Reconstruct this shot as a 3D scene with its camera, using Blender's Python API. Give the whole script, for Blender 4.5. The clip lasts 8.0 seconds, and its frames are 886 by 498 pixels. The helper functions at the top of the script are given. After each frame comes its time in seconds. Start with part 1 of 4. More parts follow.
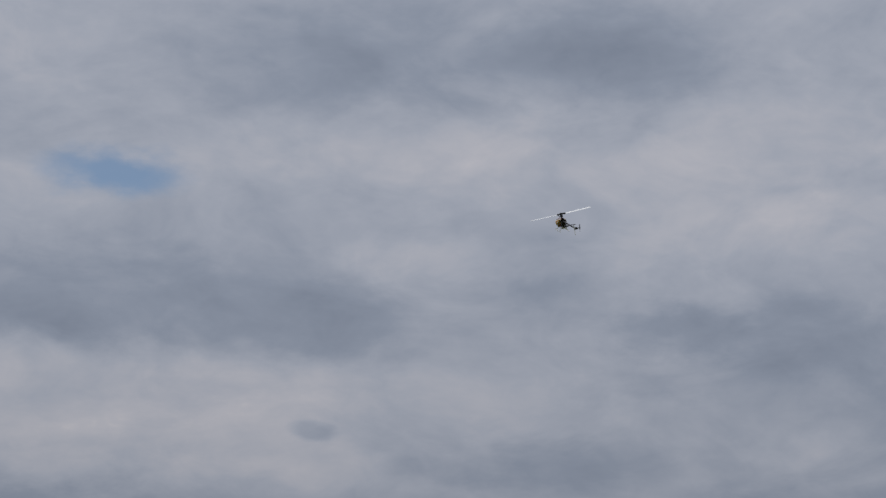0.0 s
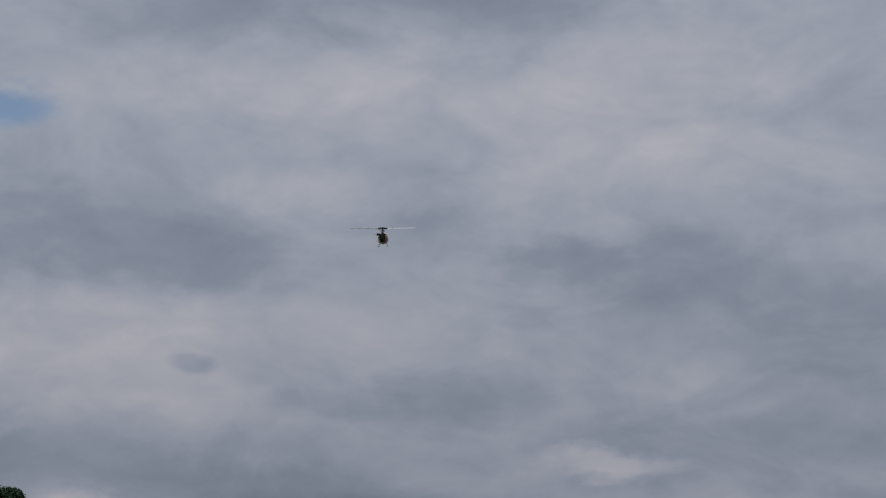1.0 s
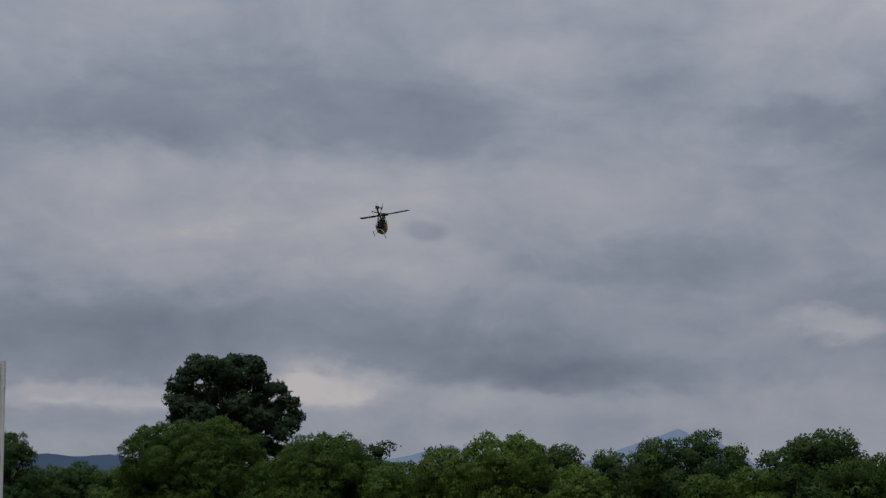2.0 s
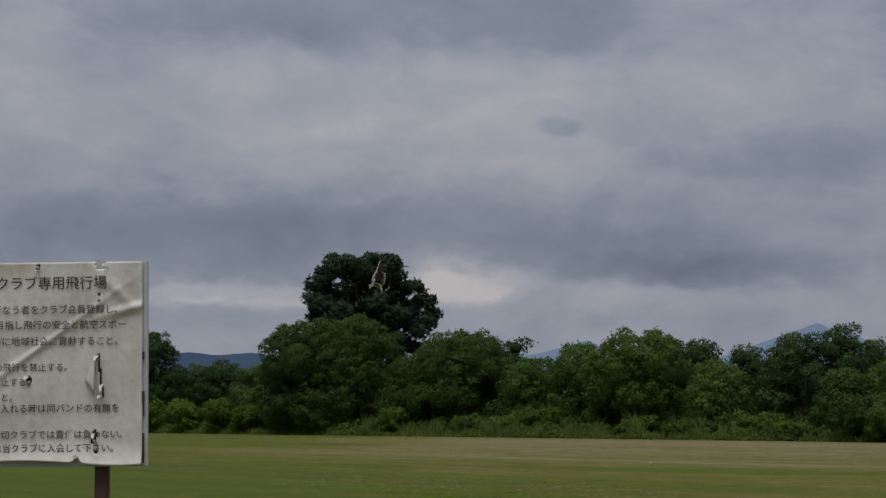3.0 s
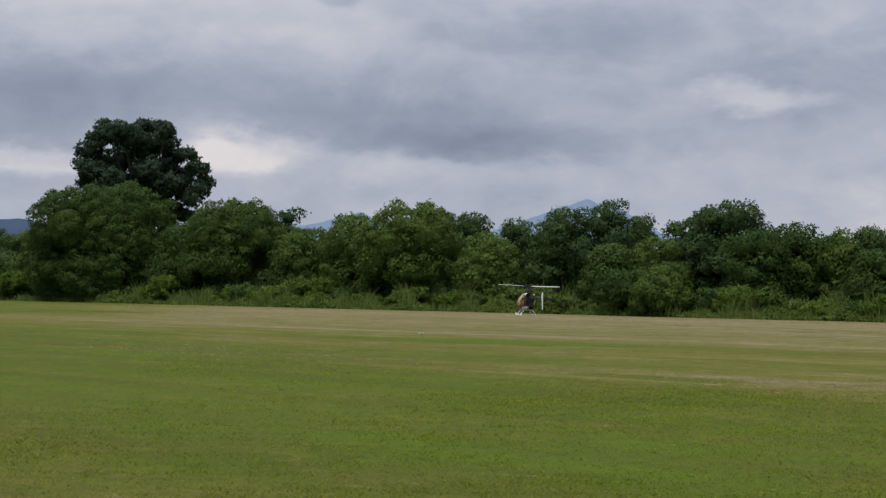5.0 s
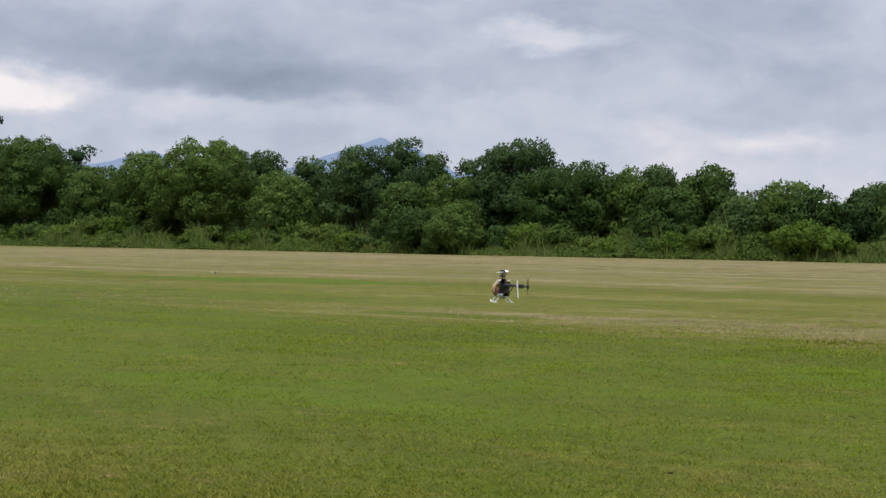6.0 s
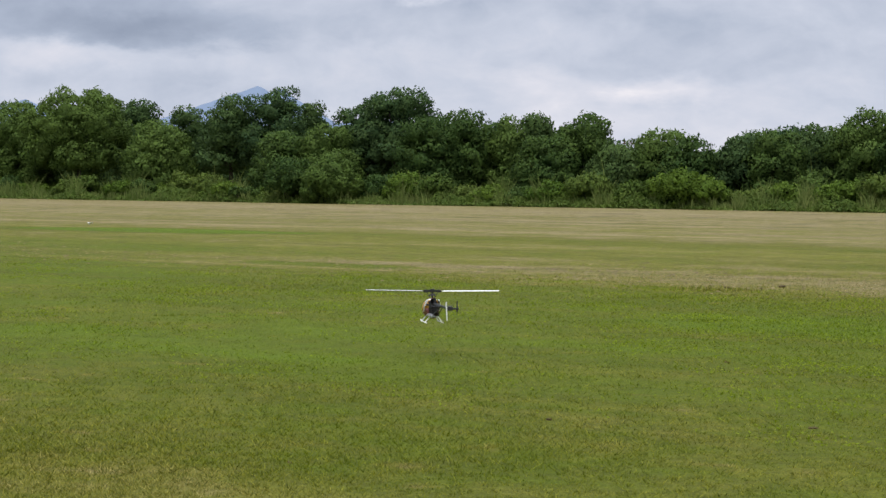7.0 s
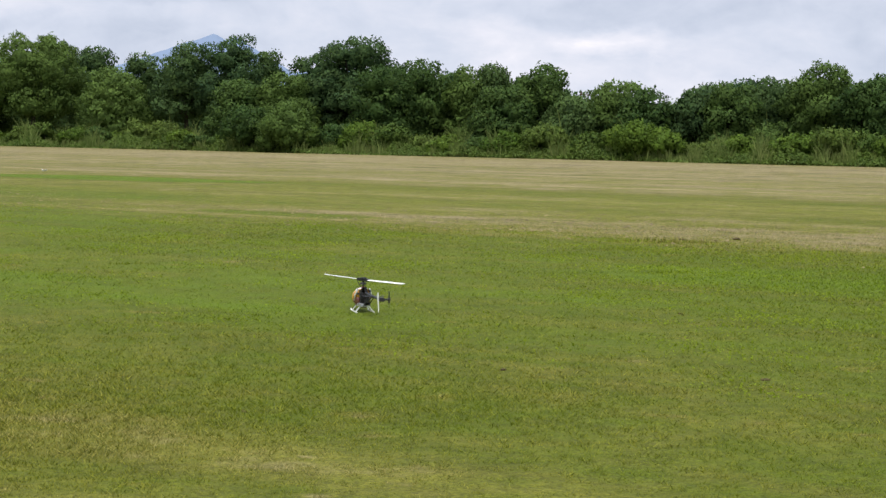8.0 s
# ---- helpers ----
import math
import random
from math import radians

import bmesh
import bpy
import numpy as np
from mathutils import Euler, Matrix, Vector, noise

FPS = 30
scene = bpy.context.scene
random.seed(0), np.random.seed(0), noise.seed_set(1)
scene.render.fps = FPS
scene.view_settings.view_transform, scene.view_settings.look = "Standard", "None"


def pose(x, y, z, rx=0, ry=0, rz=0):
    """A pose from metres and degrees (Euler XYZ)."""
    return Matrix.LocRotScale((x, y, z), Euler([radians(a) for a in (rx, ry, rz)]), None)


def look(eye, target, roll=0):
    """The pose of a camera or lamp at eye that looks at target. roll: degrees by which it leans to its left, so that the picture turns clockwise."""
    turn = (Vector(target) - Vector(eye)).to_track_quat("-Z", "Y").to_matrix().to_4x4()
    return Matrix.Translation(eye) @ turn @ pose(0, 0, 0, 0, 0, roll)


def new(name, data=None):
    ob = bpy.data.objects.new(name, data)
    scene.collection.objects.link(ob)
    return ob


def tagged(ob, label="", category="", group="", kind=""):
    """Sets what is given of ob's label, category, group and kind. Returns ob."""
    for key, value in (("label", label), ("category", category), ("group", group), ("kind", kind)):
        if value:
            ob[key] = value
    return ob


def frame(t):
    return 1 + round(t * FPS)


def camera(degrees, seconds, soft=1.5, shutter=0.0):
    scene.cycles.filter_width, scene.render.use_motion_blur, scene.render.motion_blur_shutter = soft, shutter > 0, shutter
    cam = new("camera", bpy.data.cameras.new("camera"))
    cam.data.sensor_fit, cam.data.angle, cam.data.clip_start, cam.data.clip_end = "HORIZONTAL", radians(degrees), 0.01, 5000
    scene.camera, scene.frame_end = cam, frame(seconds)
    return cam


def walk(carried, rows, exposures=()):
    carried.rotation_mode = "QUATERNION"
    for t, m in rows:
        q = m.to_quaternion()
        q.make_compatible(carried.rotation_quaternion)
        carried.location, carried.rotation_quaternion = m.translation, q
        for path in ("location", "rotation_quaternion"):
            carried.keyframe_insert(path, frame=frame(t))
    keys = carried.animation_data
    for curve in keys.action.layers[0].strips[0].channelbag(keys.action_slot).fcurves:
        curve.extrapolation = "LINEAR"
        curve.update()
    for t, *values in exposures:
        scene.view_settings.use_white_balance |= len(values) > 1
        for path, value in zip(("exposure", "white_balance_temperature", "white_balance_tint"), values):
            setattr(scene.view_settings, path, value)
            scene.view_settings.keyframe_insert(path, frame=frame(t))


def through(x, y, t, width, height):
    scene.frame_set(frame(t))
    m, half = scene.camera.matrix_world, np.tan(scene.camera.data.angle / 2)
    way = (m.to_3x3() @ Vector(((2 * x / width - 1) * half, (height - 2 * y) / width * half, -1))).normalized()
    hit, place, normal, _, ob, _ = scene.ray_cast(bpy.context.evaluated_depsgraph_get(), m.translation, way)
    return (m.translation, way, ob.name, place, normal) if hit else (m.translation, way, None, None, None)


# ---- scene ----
EYE = 1.75          # eye height over the mown field


def turned(x, y, z, azimuth, pitch, roll):
    """A camera pose from the compass way (0: +y, clockwise), the pitch and the roll, in degrees."""
    a, p = radians(azimuth), radians(pitch)
    way = Vector((math.sin(a) * math.cos(p), math.cos(a) * math.cos(p), math.sin(p)))
    return look((x, y, z), Vector((x, y, z)) + way, roll)


cam = camera(25.6, 8.0, soft=1.4)
walk(cam, [
    (0.0, turned(0.000, 0.000, 1.750, 5.44, 13.92, 1.18)),
    (0.5, turned(0.000, 0.000, 1.750, 7.86, 12.76, 0.43)),
    (1.0, turned(0.000, 0.000, 1.750, 9.06, 11.98, 0.40)),
    (1.5, turned(0.000, 0.000, 1.750, 6.61, 10.24, -0.14)),
    (1.7, turned(0.000, 0.000, 1.750, 4.56, 9.17, 0.10)),
    (2.8, turned(-0.020, 0.000, 1.764, -0.96, 5.73, 0.03)),
    (3.0, turned(-0.009, 0.000, 1.752, -1.74, 4.94, -0.01)),
    (3.5, turned(0.000, 0.000, 1.750, -2.35, 4.41, -0.20)),
    (4.0, turned(0.002, 0.000, 1.736, -2.16, 4.04, -0.22)),
    (4.5, turned(0.033, 0.000, 1.714, 0.00, 2.90, 0.00)),
    (5.0, turned(0.033, 0.000, 1.714, 4.92, 1.20, 0.77)),
    (5.2, turned(0.033, 0.000, 1.714, 6.29, 0.56, 0.67)),
    (6.3, turned(0.033, 0.000, 1.714, 12.86, -0.67, 0.70)),
    (6.5, turned(0.033, 0.000, 1.714, 13.94, -0.78, 0.66)),
    (7.0, turned(0.033, 0.000, 1.714, 14.58, -2.01, 0.38)),
    (7.5, turned(0.033, 0.000, 1.714, 14.49, -3.03, 0.31)),
    (8.0, turned(0.033, 0.000, 1.714, 15.90, -3.46, 0.85)),
], exposures=[
    (0.0, -0.25), (1.0, -0.31), (1.7, -0.34), (2.8, -0.42), (3.0, -0.35), (3.5, -0.12), (4.0, 0.0), (4.5, 0.16), (5.2, 0.37), (6.3, 0.72), (7.0, 0.78), (8.0, 1.0),
])

# ---- world and sun ----
SUN_AZ, SUN_EL = 200.0, 66.0      # behind the camera, veiled by the clouds


def node_tools(tree):
    nodes, links = tree.nodes, tree.links

    def plug(socket, value):
        if isinstance(value, bpy.types.NodeSocket):
            links.new(value, socket)
        elif value is not None:
            socket.default_value = value

    def calc(op, a, b=None, c=None, clamp=False):
        n = nodes.new("ShaderNodeMath")
        n.operation, n.use_clamp = op, clamp
        for s, v in zip(n.inputs, (a, b, c)):
            plug(s, v)
        return n.outputs[0]

    def noise_of(vec, scale, detail=4.0, rough=0.55, distortion=0.0):
        n = nodes.new("ShaderNodeTexNoise")
        plug(n.inputs["Vector"], vec)
        n.inputs["Scale"].default_value, n.inputs["Detail"].default_value = scale, detail
        n.inputs["Roughness"].default_value, n.inputs["Distortion"].default_value = rough, distortion
        return n.outputs["Fac"]

    def ramp(fac, stops, mode="LINEAR"):
        n = nodes.new("ShaderNodeValToRGB")
        n.color_ramp.interpolation = mode
        el = n.color_ramp.elements
        while len(el) < len(stops):
            el.new(0.5)
        for e, (p, c) in zip(el, stops):
            e.position, e.color = p, (*c, 1.0)
        plug(n.inputs[0], fac)
        return n.outputs[0]

    def mix(fac, a, b, mode="MIX"):
        n = nodes.new("ShaderNodeMix")
        n.data_type, n.blend_type = "RGBA", mode
        plug(n.inputs[0], fac)
        plug(n.inputs[6], (*a, 1.0) if isinstance(a, tuple) else a)
        plug(n.inputs[7], (*b, 1.0) if isinstance(b, tuple) else b)
        return n.outputs[2]

    def remap(v, a, b, c=0.0, d=1.0, smooth=False):
        n = nodes.new("ShaderNodeMapRange")
        n.interpolation_type = "SMOOTHSTEP" if smooth else "LINEAR"
        plug(n.inputs[0], v)
        for s, x in zip(n.inputs[1:5], (a, b, c, d)):
            s.default_value = x
        return n.outputs[0]

    def vec(x, y, z):
        n = nodes.new("ShaderNodeCombineXYZ")
        for s, v in zip(n.inputs, (x, y, z)):
            plug(s, v)
        return n.outputs[0]

    def split(v):
        n = nodes.new("ShaderNodeSeparateXYZ")
        plug(n.inputs[0], v)
        return n.outputs

    return calc, noise_of, ramp, mix, remap, vec, split


# heaps of cloud: compass way, height, half width, half height (degrees), lighter or darker, hardness
CLOUDS = [
    (4.5, 19.8, 5.5, 1.7, -0.24, 0.9), (10.5, 19.2, 3.5, 1.4, -0.22, 0.9), (-4.6, 12.2, 6.0, 1.2, -0.20, 0.8),
    (2.4, 11.6, 2.0, 1.1, -0.20, 0.7), (12.2, 11.5, 1.7, 0.7, -0.26, 0.6), (15.8, 11.4, 2.6, 1.0, -0.24, 0.7),
    (1.72, 8.5, 0.62, 0.25, -0.26, 0.5), (9.0, 7.6, 3.0, 0.7, -0.18, 0.8), (-1.8, 5.9, 5.2, 1.0, -0.22, 0.7), (-2.0, 6.5, 8.0, 1.6, 0.06, 0.9),
    (-8.5, 5.4, 4.5, 1.2, -0.27, 0.7), (3.6, 4.8, 3.6, 0.7, -0.21, 0.65), (-8.0, 10.6, 6.0, 1.4, -0.18, 0.9),
    (5.5, 4.3, 3.4, 0.5, -0.20, 0.6), (8.5, 13.2, 1.8, 0.8, -0.12, 0.8), (21.0, 9.5, 6.0, 1.5, -0.24, 0.8),
    (14.05, 5.72, 1.6, 0.42, 0.40, 0.6), (-7.6, 3.6, 3.2, 0.42, 0.30, 0.5), (-1.0, 4.0, 1.9, 0.62, 0.34, 0.45),
    (3.2, 3.45, 2.2, 0.4, 0.12, 0.7), (9.8, 3.5, 4.0, 0.55, 0.16, 0.8), (17.0, 3.0, 1.2, 0.4, 0.10, 0.8),
    (21.0, 2.6, 1.6, 0.32, 0.20, 0.8), (-6.5, 10.2, 4.0, 0.7, 0.14, 0.9), (13.5, 17.2, 8.0, 1.6, 0.16, 0.9),
    (18.0, 14.6, 5.0, 0.8, 0.14, 0.8), (24.0, 4.6, 8.0, 1.8, 0.03, 0.9), (-14.0, 6.5, 4.0, 1.6, -0.2, 0.8),
    (6.2, 13.6, 3.2, 0.5, 0.12, 0.8), (0.5, 16.6, 6.0, 0.9, 0.10, 0.9), (17.5, 6.2, 4.0, 1.0, -0.14, 0.9),
    (-9.0, 8.8, 7.5, 2.0, 0.22, 0.9), (15.0, 5.0, 10.0, 2.0, -0.09, 0.9), (15.5, 2.2, 8.0, 1.9, 0.15, 0.9), (2.0, 9.8, 5.0, 0.8, 0.10, 0.9), (7.0, 3.0, 5.0, 0.6, -0.08, 0.9),
]


def make_world():
    world = bpy.data.worlds.new("sky")
    scene.world = world
    world.use_nodes = True
    tree = world.node_tree
    tree.nodes.clear()
    calc, noise_of, ramp, mix, remap, vec, split = node_tools(tree)
    way = split(tree.nodes.new("ShaderNodeTexCoord").outputs["Generated"])
    az = calc("MULTIPLY", calc("ARCTAN2", way[0], way[1]), 57.2958)
    el = calc("MULTIPLY", calc("ARCSINE", way[2]), 57.2958)
    plane = vec(calc("MULTIPLY", az, 0.5), el, 3.7)
    wob_a = calc("SUBTRACT", noise_of(plane, 0.9, 5.0, 0.6), 0.5)
    wob_b = calc("SUBTRACT", noise_of(vec(calc("MULTIPLY", az, 0.5), el, 9.1), 0.9, 5.0, 0.6), 0.5)
    az_w = calc("MULTIPLY_ADD", wob_a, 2.6, az)
    el_w = calc("MULTIPLY_ADD", wob_b, 1.5, el)
    az_s, el_s = calc("MULTIPLY_ADD", wob_a, 0.8, az), calc("MULTIPLY_ADD", wob_b, 0.45, el)
    base = noise_of(vec(calc("MULTIPLY", az, 0.20), calc("MULTIPLY", el, 0.42), 1.3), 1.0, 5.0, 0.55, 0.5)
    fine = noise_of(vec(calc("MULTIPLY", az, 0.75), calc("MULTIPLY", el, 1.2), 5.3), 1.0, 5.0, 0.58, 0.4)
    total = calc("MULTIPLY_ADD", calc("SUBTRACT", base, 0.5), 0.75, 0.56)
    total = calc("MULTIPLY_ADD", calc("SUBTRACT", fine, 0.5), 0.26, total)
    for a, e, ra, re, power, hard in CLOUDS:
        # small puffs keep a calmer outline than the great banks
        az_c, el_c = (az_w, el_w) if ra > 1.0 else (az_s, el_s)
        dx = calc("MULTIPLY", calc("SUBTRACT", az_c, a), 1.0 / ra)
        dy = calc("MULTIPLY", calc("SUBTRACT", el_c, e), 1.0 / re)
        dist = calc("SQRT", calc("ADD", calc("MULTIPLY", dx, dx), calc("MULTIPLY", dy, dy)))
        total = calc("ADD", total, remap(dist, 1.0 - hard * 0.85, 1.0 + hard, power, 0.0, True))
    cloud = ramp(total, [(0.0, (0.195, 0.228, 0.298)), (0.35, (0.275, 0.312, 0.390)), (0.62, (0.380, 0.408, 0.480)),
                         (0.85, (0.485, 0.488, 0.540)), (1.0, (0.64, 0.61, 0.62))])
    # the clear hole, through which the blue shows
    dx = calc("MULTIPLY", calc("SUBTRACT", az_w, -4.5), 1.0 / 2.2)
    dy = calc("MULTIPLY", calc("SUBTRACT", el_w, 15.8), 1.0 / 0.72)
    hole = remap(calc("SQRT", calc("ADD", calc("MULTIPLY", dx, dx), calc("MULTIPLY", dy, dy))), 0.3, 1.35, 0.9, 0.0, True)
    sky = tree.nodes.new("ShaderNodeTexSky")
    sky.sky_type, sky.sun_disc = "NISHITA", False
    sky.sun_elevation, sky.sun_rotation = radians(SUN_EL), radians(SUN_AZ)
    blue = tree.nodes.new("ShaderNodeBackground")
    tree.links.new(sky.outputs[0], blue.inputs["Color"])
    blue.inputs["Strength"].default_value = 0.11
    # an overcast sky is about three times as bright overhead as at its foot
    lift = calc("MULTIPLY", remap(el, 16.0, 75.0, 1.0, 2.3, True), remap(el, 3.0, 16.0, 0.90, 1.06, True))
    gray = tree.nodes.new("ShaderNodeBackground")
    tree.links.new(cloud, gray.inputs["Color"])
    tree.links.new(lift, gray.inputs["Strength"])
    both = tree.nodes.new("ShaderNodeMixShader")
    tree.links.new(hole, both.inputs[0])
    tree.links.new(gray.outputs[0], both.inputs[1])
    tree.links.new(blue.outputs[0], both.inputs[2])
    out = tree.nodes.new("ShaderNodeOutputWorld")
    tree.links.new(both.outputs[0], out.inputs["Surface"])


make_world()
sun_data = bpy.data.lights.new("sun", "SUN")
sun_data.energy, sun_data.angle, sun_data.color = 1.9, radians(40), (1.0, 0.95, 0.87)
sun = new("sun", sun_data)
_a, _e = radians(SUN_AZ), radians(SUN_EL)
sun.matrix_world = look(Vector((math.sin(_a) * math.cos(_e), math.cos(_a) * math.cos(_e), math.sin(_e))) * 300, (0, 0, 0))


# ---- materials ----
def material(name, rough=0.6, metal=0.0, spec=0.5):
    m = bpy.data.materials.new(name)
    m.use_nodes = True
    bsdf = m.node_tree.nodes["Principled BSDF"]
    bsdf.inputs["Roughness"].default_value, bsdf.inputs["Metallic"].default_value = rough, metal
    bsdf.inputs["Specular IOR Level"].default_value = spec
    return m, m.node_tree, bsdf


def bump(tree, bsdf, height, strength, distance):
    n = tree.nodes.new("ShaderNodeBump")
    n.inputs["Strength"].default_value, n.inputs["Distance"].default_value = strength, distance
    tree.links.new(height, n.inputs["Height"])
    tree.links.new(n.outputs[0], bsdf.inputs["Normal"])


def plain(name, color, rough=0.5, metal=0.0, scale=30.0, vary=0.18, relief=0.0, spec=0.5):
    """Paint, plastic or metal with grain and faint soiling at two scales."""
    m, tree, bsdf = material(name, rough, metal, spec)
    calc, noise_of, ramp, mix, remap, vec, split = node_tools(tree)
    pos = tree.nodes.new("ShaderNodeTexCoord").outputs["Object"]
    big, small = noise_of(pos, scale * 0.2, 3.0), noise_of(pos, scale, 4.0)
    fac = calc("MULTIPLY_ADD", small, 0.4, calc("MULTIPLY", big, 0.6))
    dark = tuple(c * (1 - vary) for c in color)
    light = tuple(min(1.0, c * (1 + vary)) for c in color)
    tree.links.new(ramp(fac, [(0.3, dark), (0.7, light)]), bsdf.inputs["Base Color"])
    tree.links.new(remap(small, 0.3, 0.7, max(0.05, rough - 0.08), min(1.0, rough + 0.08)), bsdf.inputs["Roughness"])
    if relief:
        bump(tree, bsdf, small, 0.4, relief)
    return m


def leaf_material(name, dark, light, through=0.25):
    m, tree, bsdf = material(name, 0.68, 0.0, 0.12)
    calc, noise_of, ramp, mix, remap, vec, split = node_tools(tree)
    geo = tree.nodes.new("ShaderNodeNewGeometry")
    info = tree.nodes.new("ShaderNodeObjectInfo")
    pos = tree.nodes.new("ShaderNodeTexCoord").outputs["Object"]
    clump = noise_of(pos, 0.45, 3.0)
    fac = calc("ADD", calc("MULTIPLY", geo.outputs["Random Per Island"], 0.34), calc("MULTIPLY", clump, 0.72))
    bump(tree, bsdf, noise_of(pos, 5.0, 4.0, 0.7), 0.3, 0.15)
    fac = calc("ADD", fac, calc("MULTIPLY_ADD", info.outputs["Random"], 0.46, -0.27))
    col = ramp(fac, [(0.12, dark), (0.55, tuple((a + b) / 2 for a, b in zip(dark, light))), (0.95, light)])
    # single leaves, and the shade of the gaps between them put into the colour
    leafy = calc("MULTIPLY", remap(noise_of(pos, 4.2, 4.0, 0.8), 0.34, 0.66, 0.76, 1.24), remap(noise_of(pos, 1.1, 3.0, 0.6), 0.3, 0.7, 0.75, 1.2))
    col = mix(1.0, col, vec(leafy, leafy, leafy), "MULTIPLY")
    tree.links.new(col, bsdf.inputs["Base Color"])
    thin = tree.nodes.new("ShaderNodeBsdfTranslucent")
    tree.links.new(col, thin.inputs["Color"])
    both = tree.nodes.new("ShaderNodeMixShader")
    both.inputs[0].default_value = through
    tree.links.new(bsdf.outputs[0], both.inputs[1])
    tree.links.new(thin.outputs[0], both.inputs[2])
    tree.links.new(both.outputs[0], tree.nodes["Material Output"].inputs["Surface"])
    return m


STRIP = (0.783, 0.622)      # the mown strips lie square to this way
STRIPS = [(0.0, 0.44), (6.0, 0.48), (7.2, 0.54), (8.6, 0.50), (9.8, 0.36), (14.0, 0.33), (17.0, 0.26), (20.0, 0.30), (24.0, 0.28),
          (26.2, 0.38), (28.4, 0.60), (31.5, 0.75), (33.5, 0.62), (36.5, 0.55), (42.0, 0.62), (45.0, 0.56), (46.4, 0.46),
          (49.0, 0.68), (53.5, 0.82), (62.0, 0.74), (70.0, 0.86), (78.0, 0.80), (90.0, 0.94), (106.0, 0.80)]


# lush tongues: out across the strips, along them, their half sizes and how lush they are
LUSH = [(46.0, -46.5, 2.2, 6.0, 0.75), (30.1, -24.8, 0.8, 2.6, 0.45), (68.0, -112.0, 6.0, 12.0, 0.5), (39.7, -62.0, 2.0, 7.0, 0.4), (98.0, -160.0, 6.0, 14.0, 0.45),
        (21.5, -9.0, 2.2, 4.0, 0.25), (15.0, -14.0, 1.4, 3.0, 0.2)]


def strip_value(tree, tools):
    """How dry the sward is, from the mown strips, patches and grain, in world space."""
    calc, noise_of, ramp, mix, remap, vec, split = tools
    pos = tree.nodes.new("ShaderNodeNewGeometry").outputs["Position"]
    x, y, z = split(pos)
    s = calc("ADD", calc("MULTIPLY", x, STRIP[0]), calc("MULTIPLY", y, STRIP[1]))
    u = calc("SUBTRACT", calc("MULTIPLY", x, STRIP[1]), calc("MULTIPLY", y, STRIP[0]))
    flat = vec(x, y, 0.0)
    along = vec(calc("MULTIPLY", s, 1.0), calc("MULTIPLY", u, 0.16), 0.0)
    wob = calc("SUBTRACT", noise_of(flat, 0.11, 3.0), 0.5)
    s_w = calc("MULTIPLY_ADD", calc("MULTIPLY", wob, calc("MULTIPLY_ADD", s, 0.07, 1.6)), 1.6, s)
    s_t = calc("MULTIPLY_ADD", wob, 1.6, s)
    u_t = calc("MULTIPLY_ADD", calc("SUBTRACT", noise_of(flat, 0.35, 3.0), 0.5), 7.0, u)
    n = tree.nodes.new("ShaderNodeValToRGB")
    el = n.color_ramp.elements
    while len(el) < len(STRIPS):
        el.new(0.5)
    for e, (p, v) in zip(el, STRIPS):
        e.position, e.color = p / 110.0, (v, v, v, 1.0)
    tree.links.new(calc("MULTIPLY", s_w, 1 / 110.0, clamp=True), n.inputs[0])
    dry = n.outputs[0]
    streak = calc("SUBTRACT", noise_of(along, 0.55, 5.0, 0.6), 0.5)
    patch = calc("SUBTRACT", noise_of(flat, 0.45, 4.0, 0.6), 0.5)
    dry = calc("MULTIPLY_ADD", streak, 0.72, dry)
    # lush tongues left between two mowings
    for c_s, c_u, half_s, half_u, power in LUSH:
        ds = calc("MULTIPLY", calc("SUBTRACT", s_t, c_s), 1 / half_s)
        du = calc("MULTIPLY", calc("SUBTRACT", u_t, c_u), 1 / half_u)
        tongue = calc("ADD", calc("MULTIPLY", ds, ds), calc("MULTIPLY", du, du))
        dry = calc("ADD", dry, remap(tongue, 0.25, 1.5, -power, 0.0, True))
    # the far strips are greener towards the tall tree
    green = remap(calc("MULTIPLY_ADD", s, 0.9, u), -78.0, -26.0, -0.50, 0.0, True)
    green = calc("MULTIPLY", green, remap(s, 14.0, 42.0, 0.35, 1.0, True))
    dry = calc("ADD", dry, green)
    # the inner dry swath runs out towards the sign
    band = calc("MULTIPLY", remap(s, 25.0, 28.0, 0.0, 1.0, True), remap(s, 34.0, 38.0, 1.0, 0.0, True))
    dry = calc("ADD", dry, calc("MULTIPLY", band, remap(u, -38.0, -23.0, -0.32, 0.04, True)))
    # tussocks a span across, some lush and some worn
    tussock = calc("SUBTRACT", noise_of(flat, 2.3, 3.0, 0.6), 0.5)
    dry = calc("MULTIPLY_ADD", tussock, 0.5, dry)
    mid = calc("SUBTRACT", noise_of(vec(calc("MULTIPLY", s, 1.6), calc("MULTIPLY", u, 0.6), 2.0), 0.8, 4.0, 0.65), 0.5)
    dry = calc("MULTIPLY_ADD", mid, 0.5, dry)
    worn = noise_of(vec(calc("MULTIPLY", s, 1.5), u, 7.0), 1.3, 3.0, 0.6)
    dry = calc("ADD", dry, remap(worn, 0.60, 0.76, 0.0, 0.38, True))
    return calc("MULTIPLY_ADD", patch, 0.55, dry), flat


GRASS = [(0.0, (0.080, 0.120, 0.002)), (0.30, (0.077, 0.098, 0.003)), (0.62, (0.122, 0.120, 0.014)), (0.90, (0.194, 0.161, 0.070)),
         (1.0, (0.235, 0.192, 0.096))]


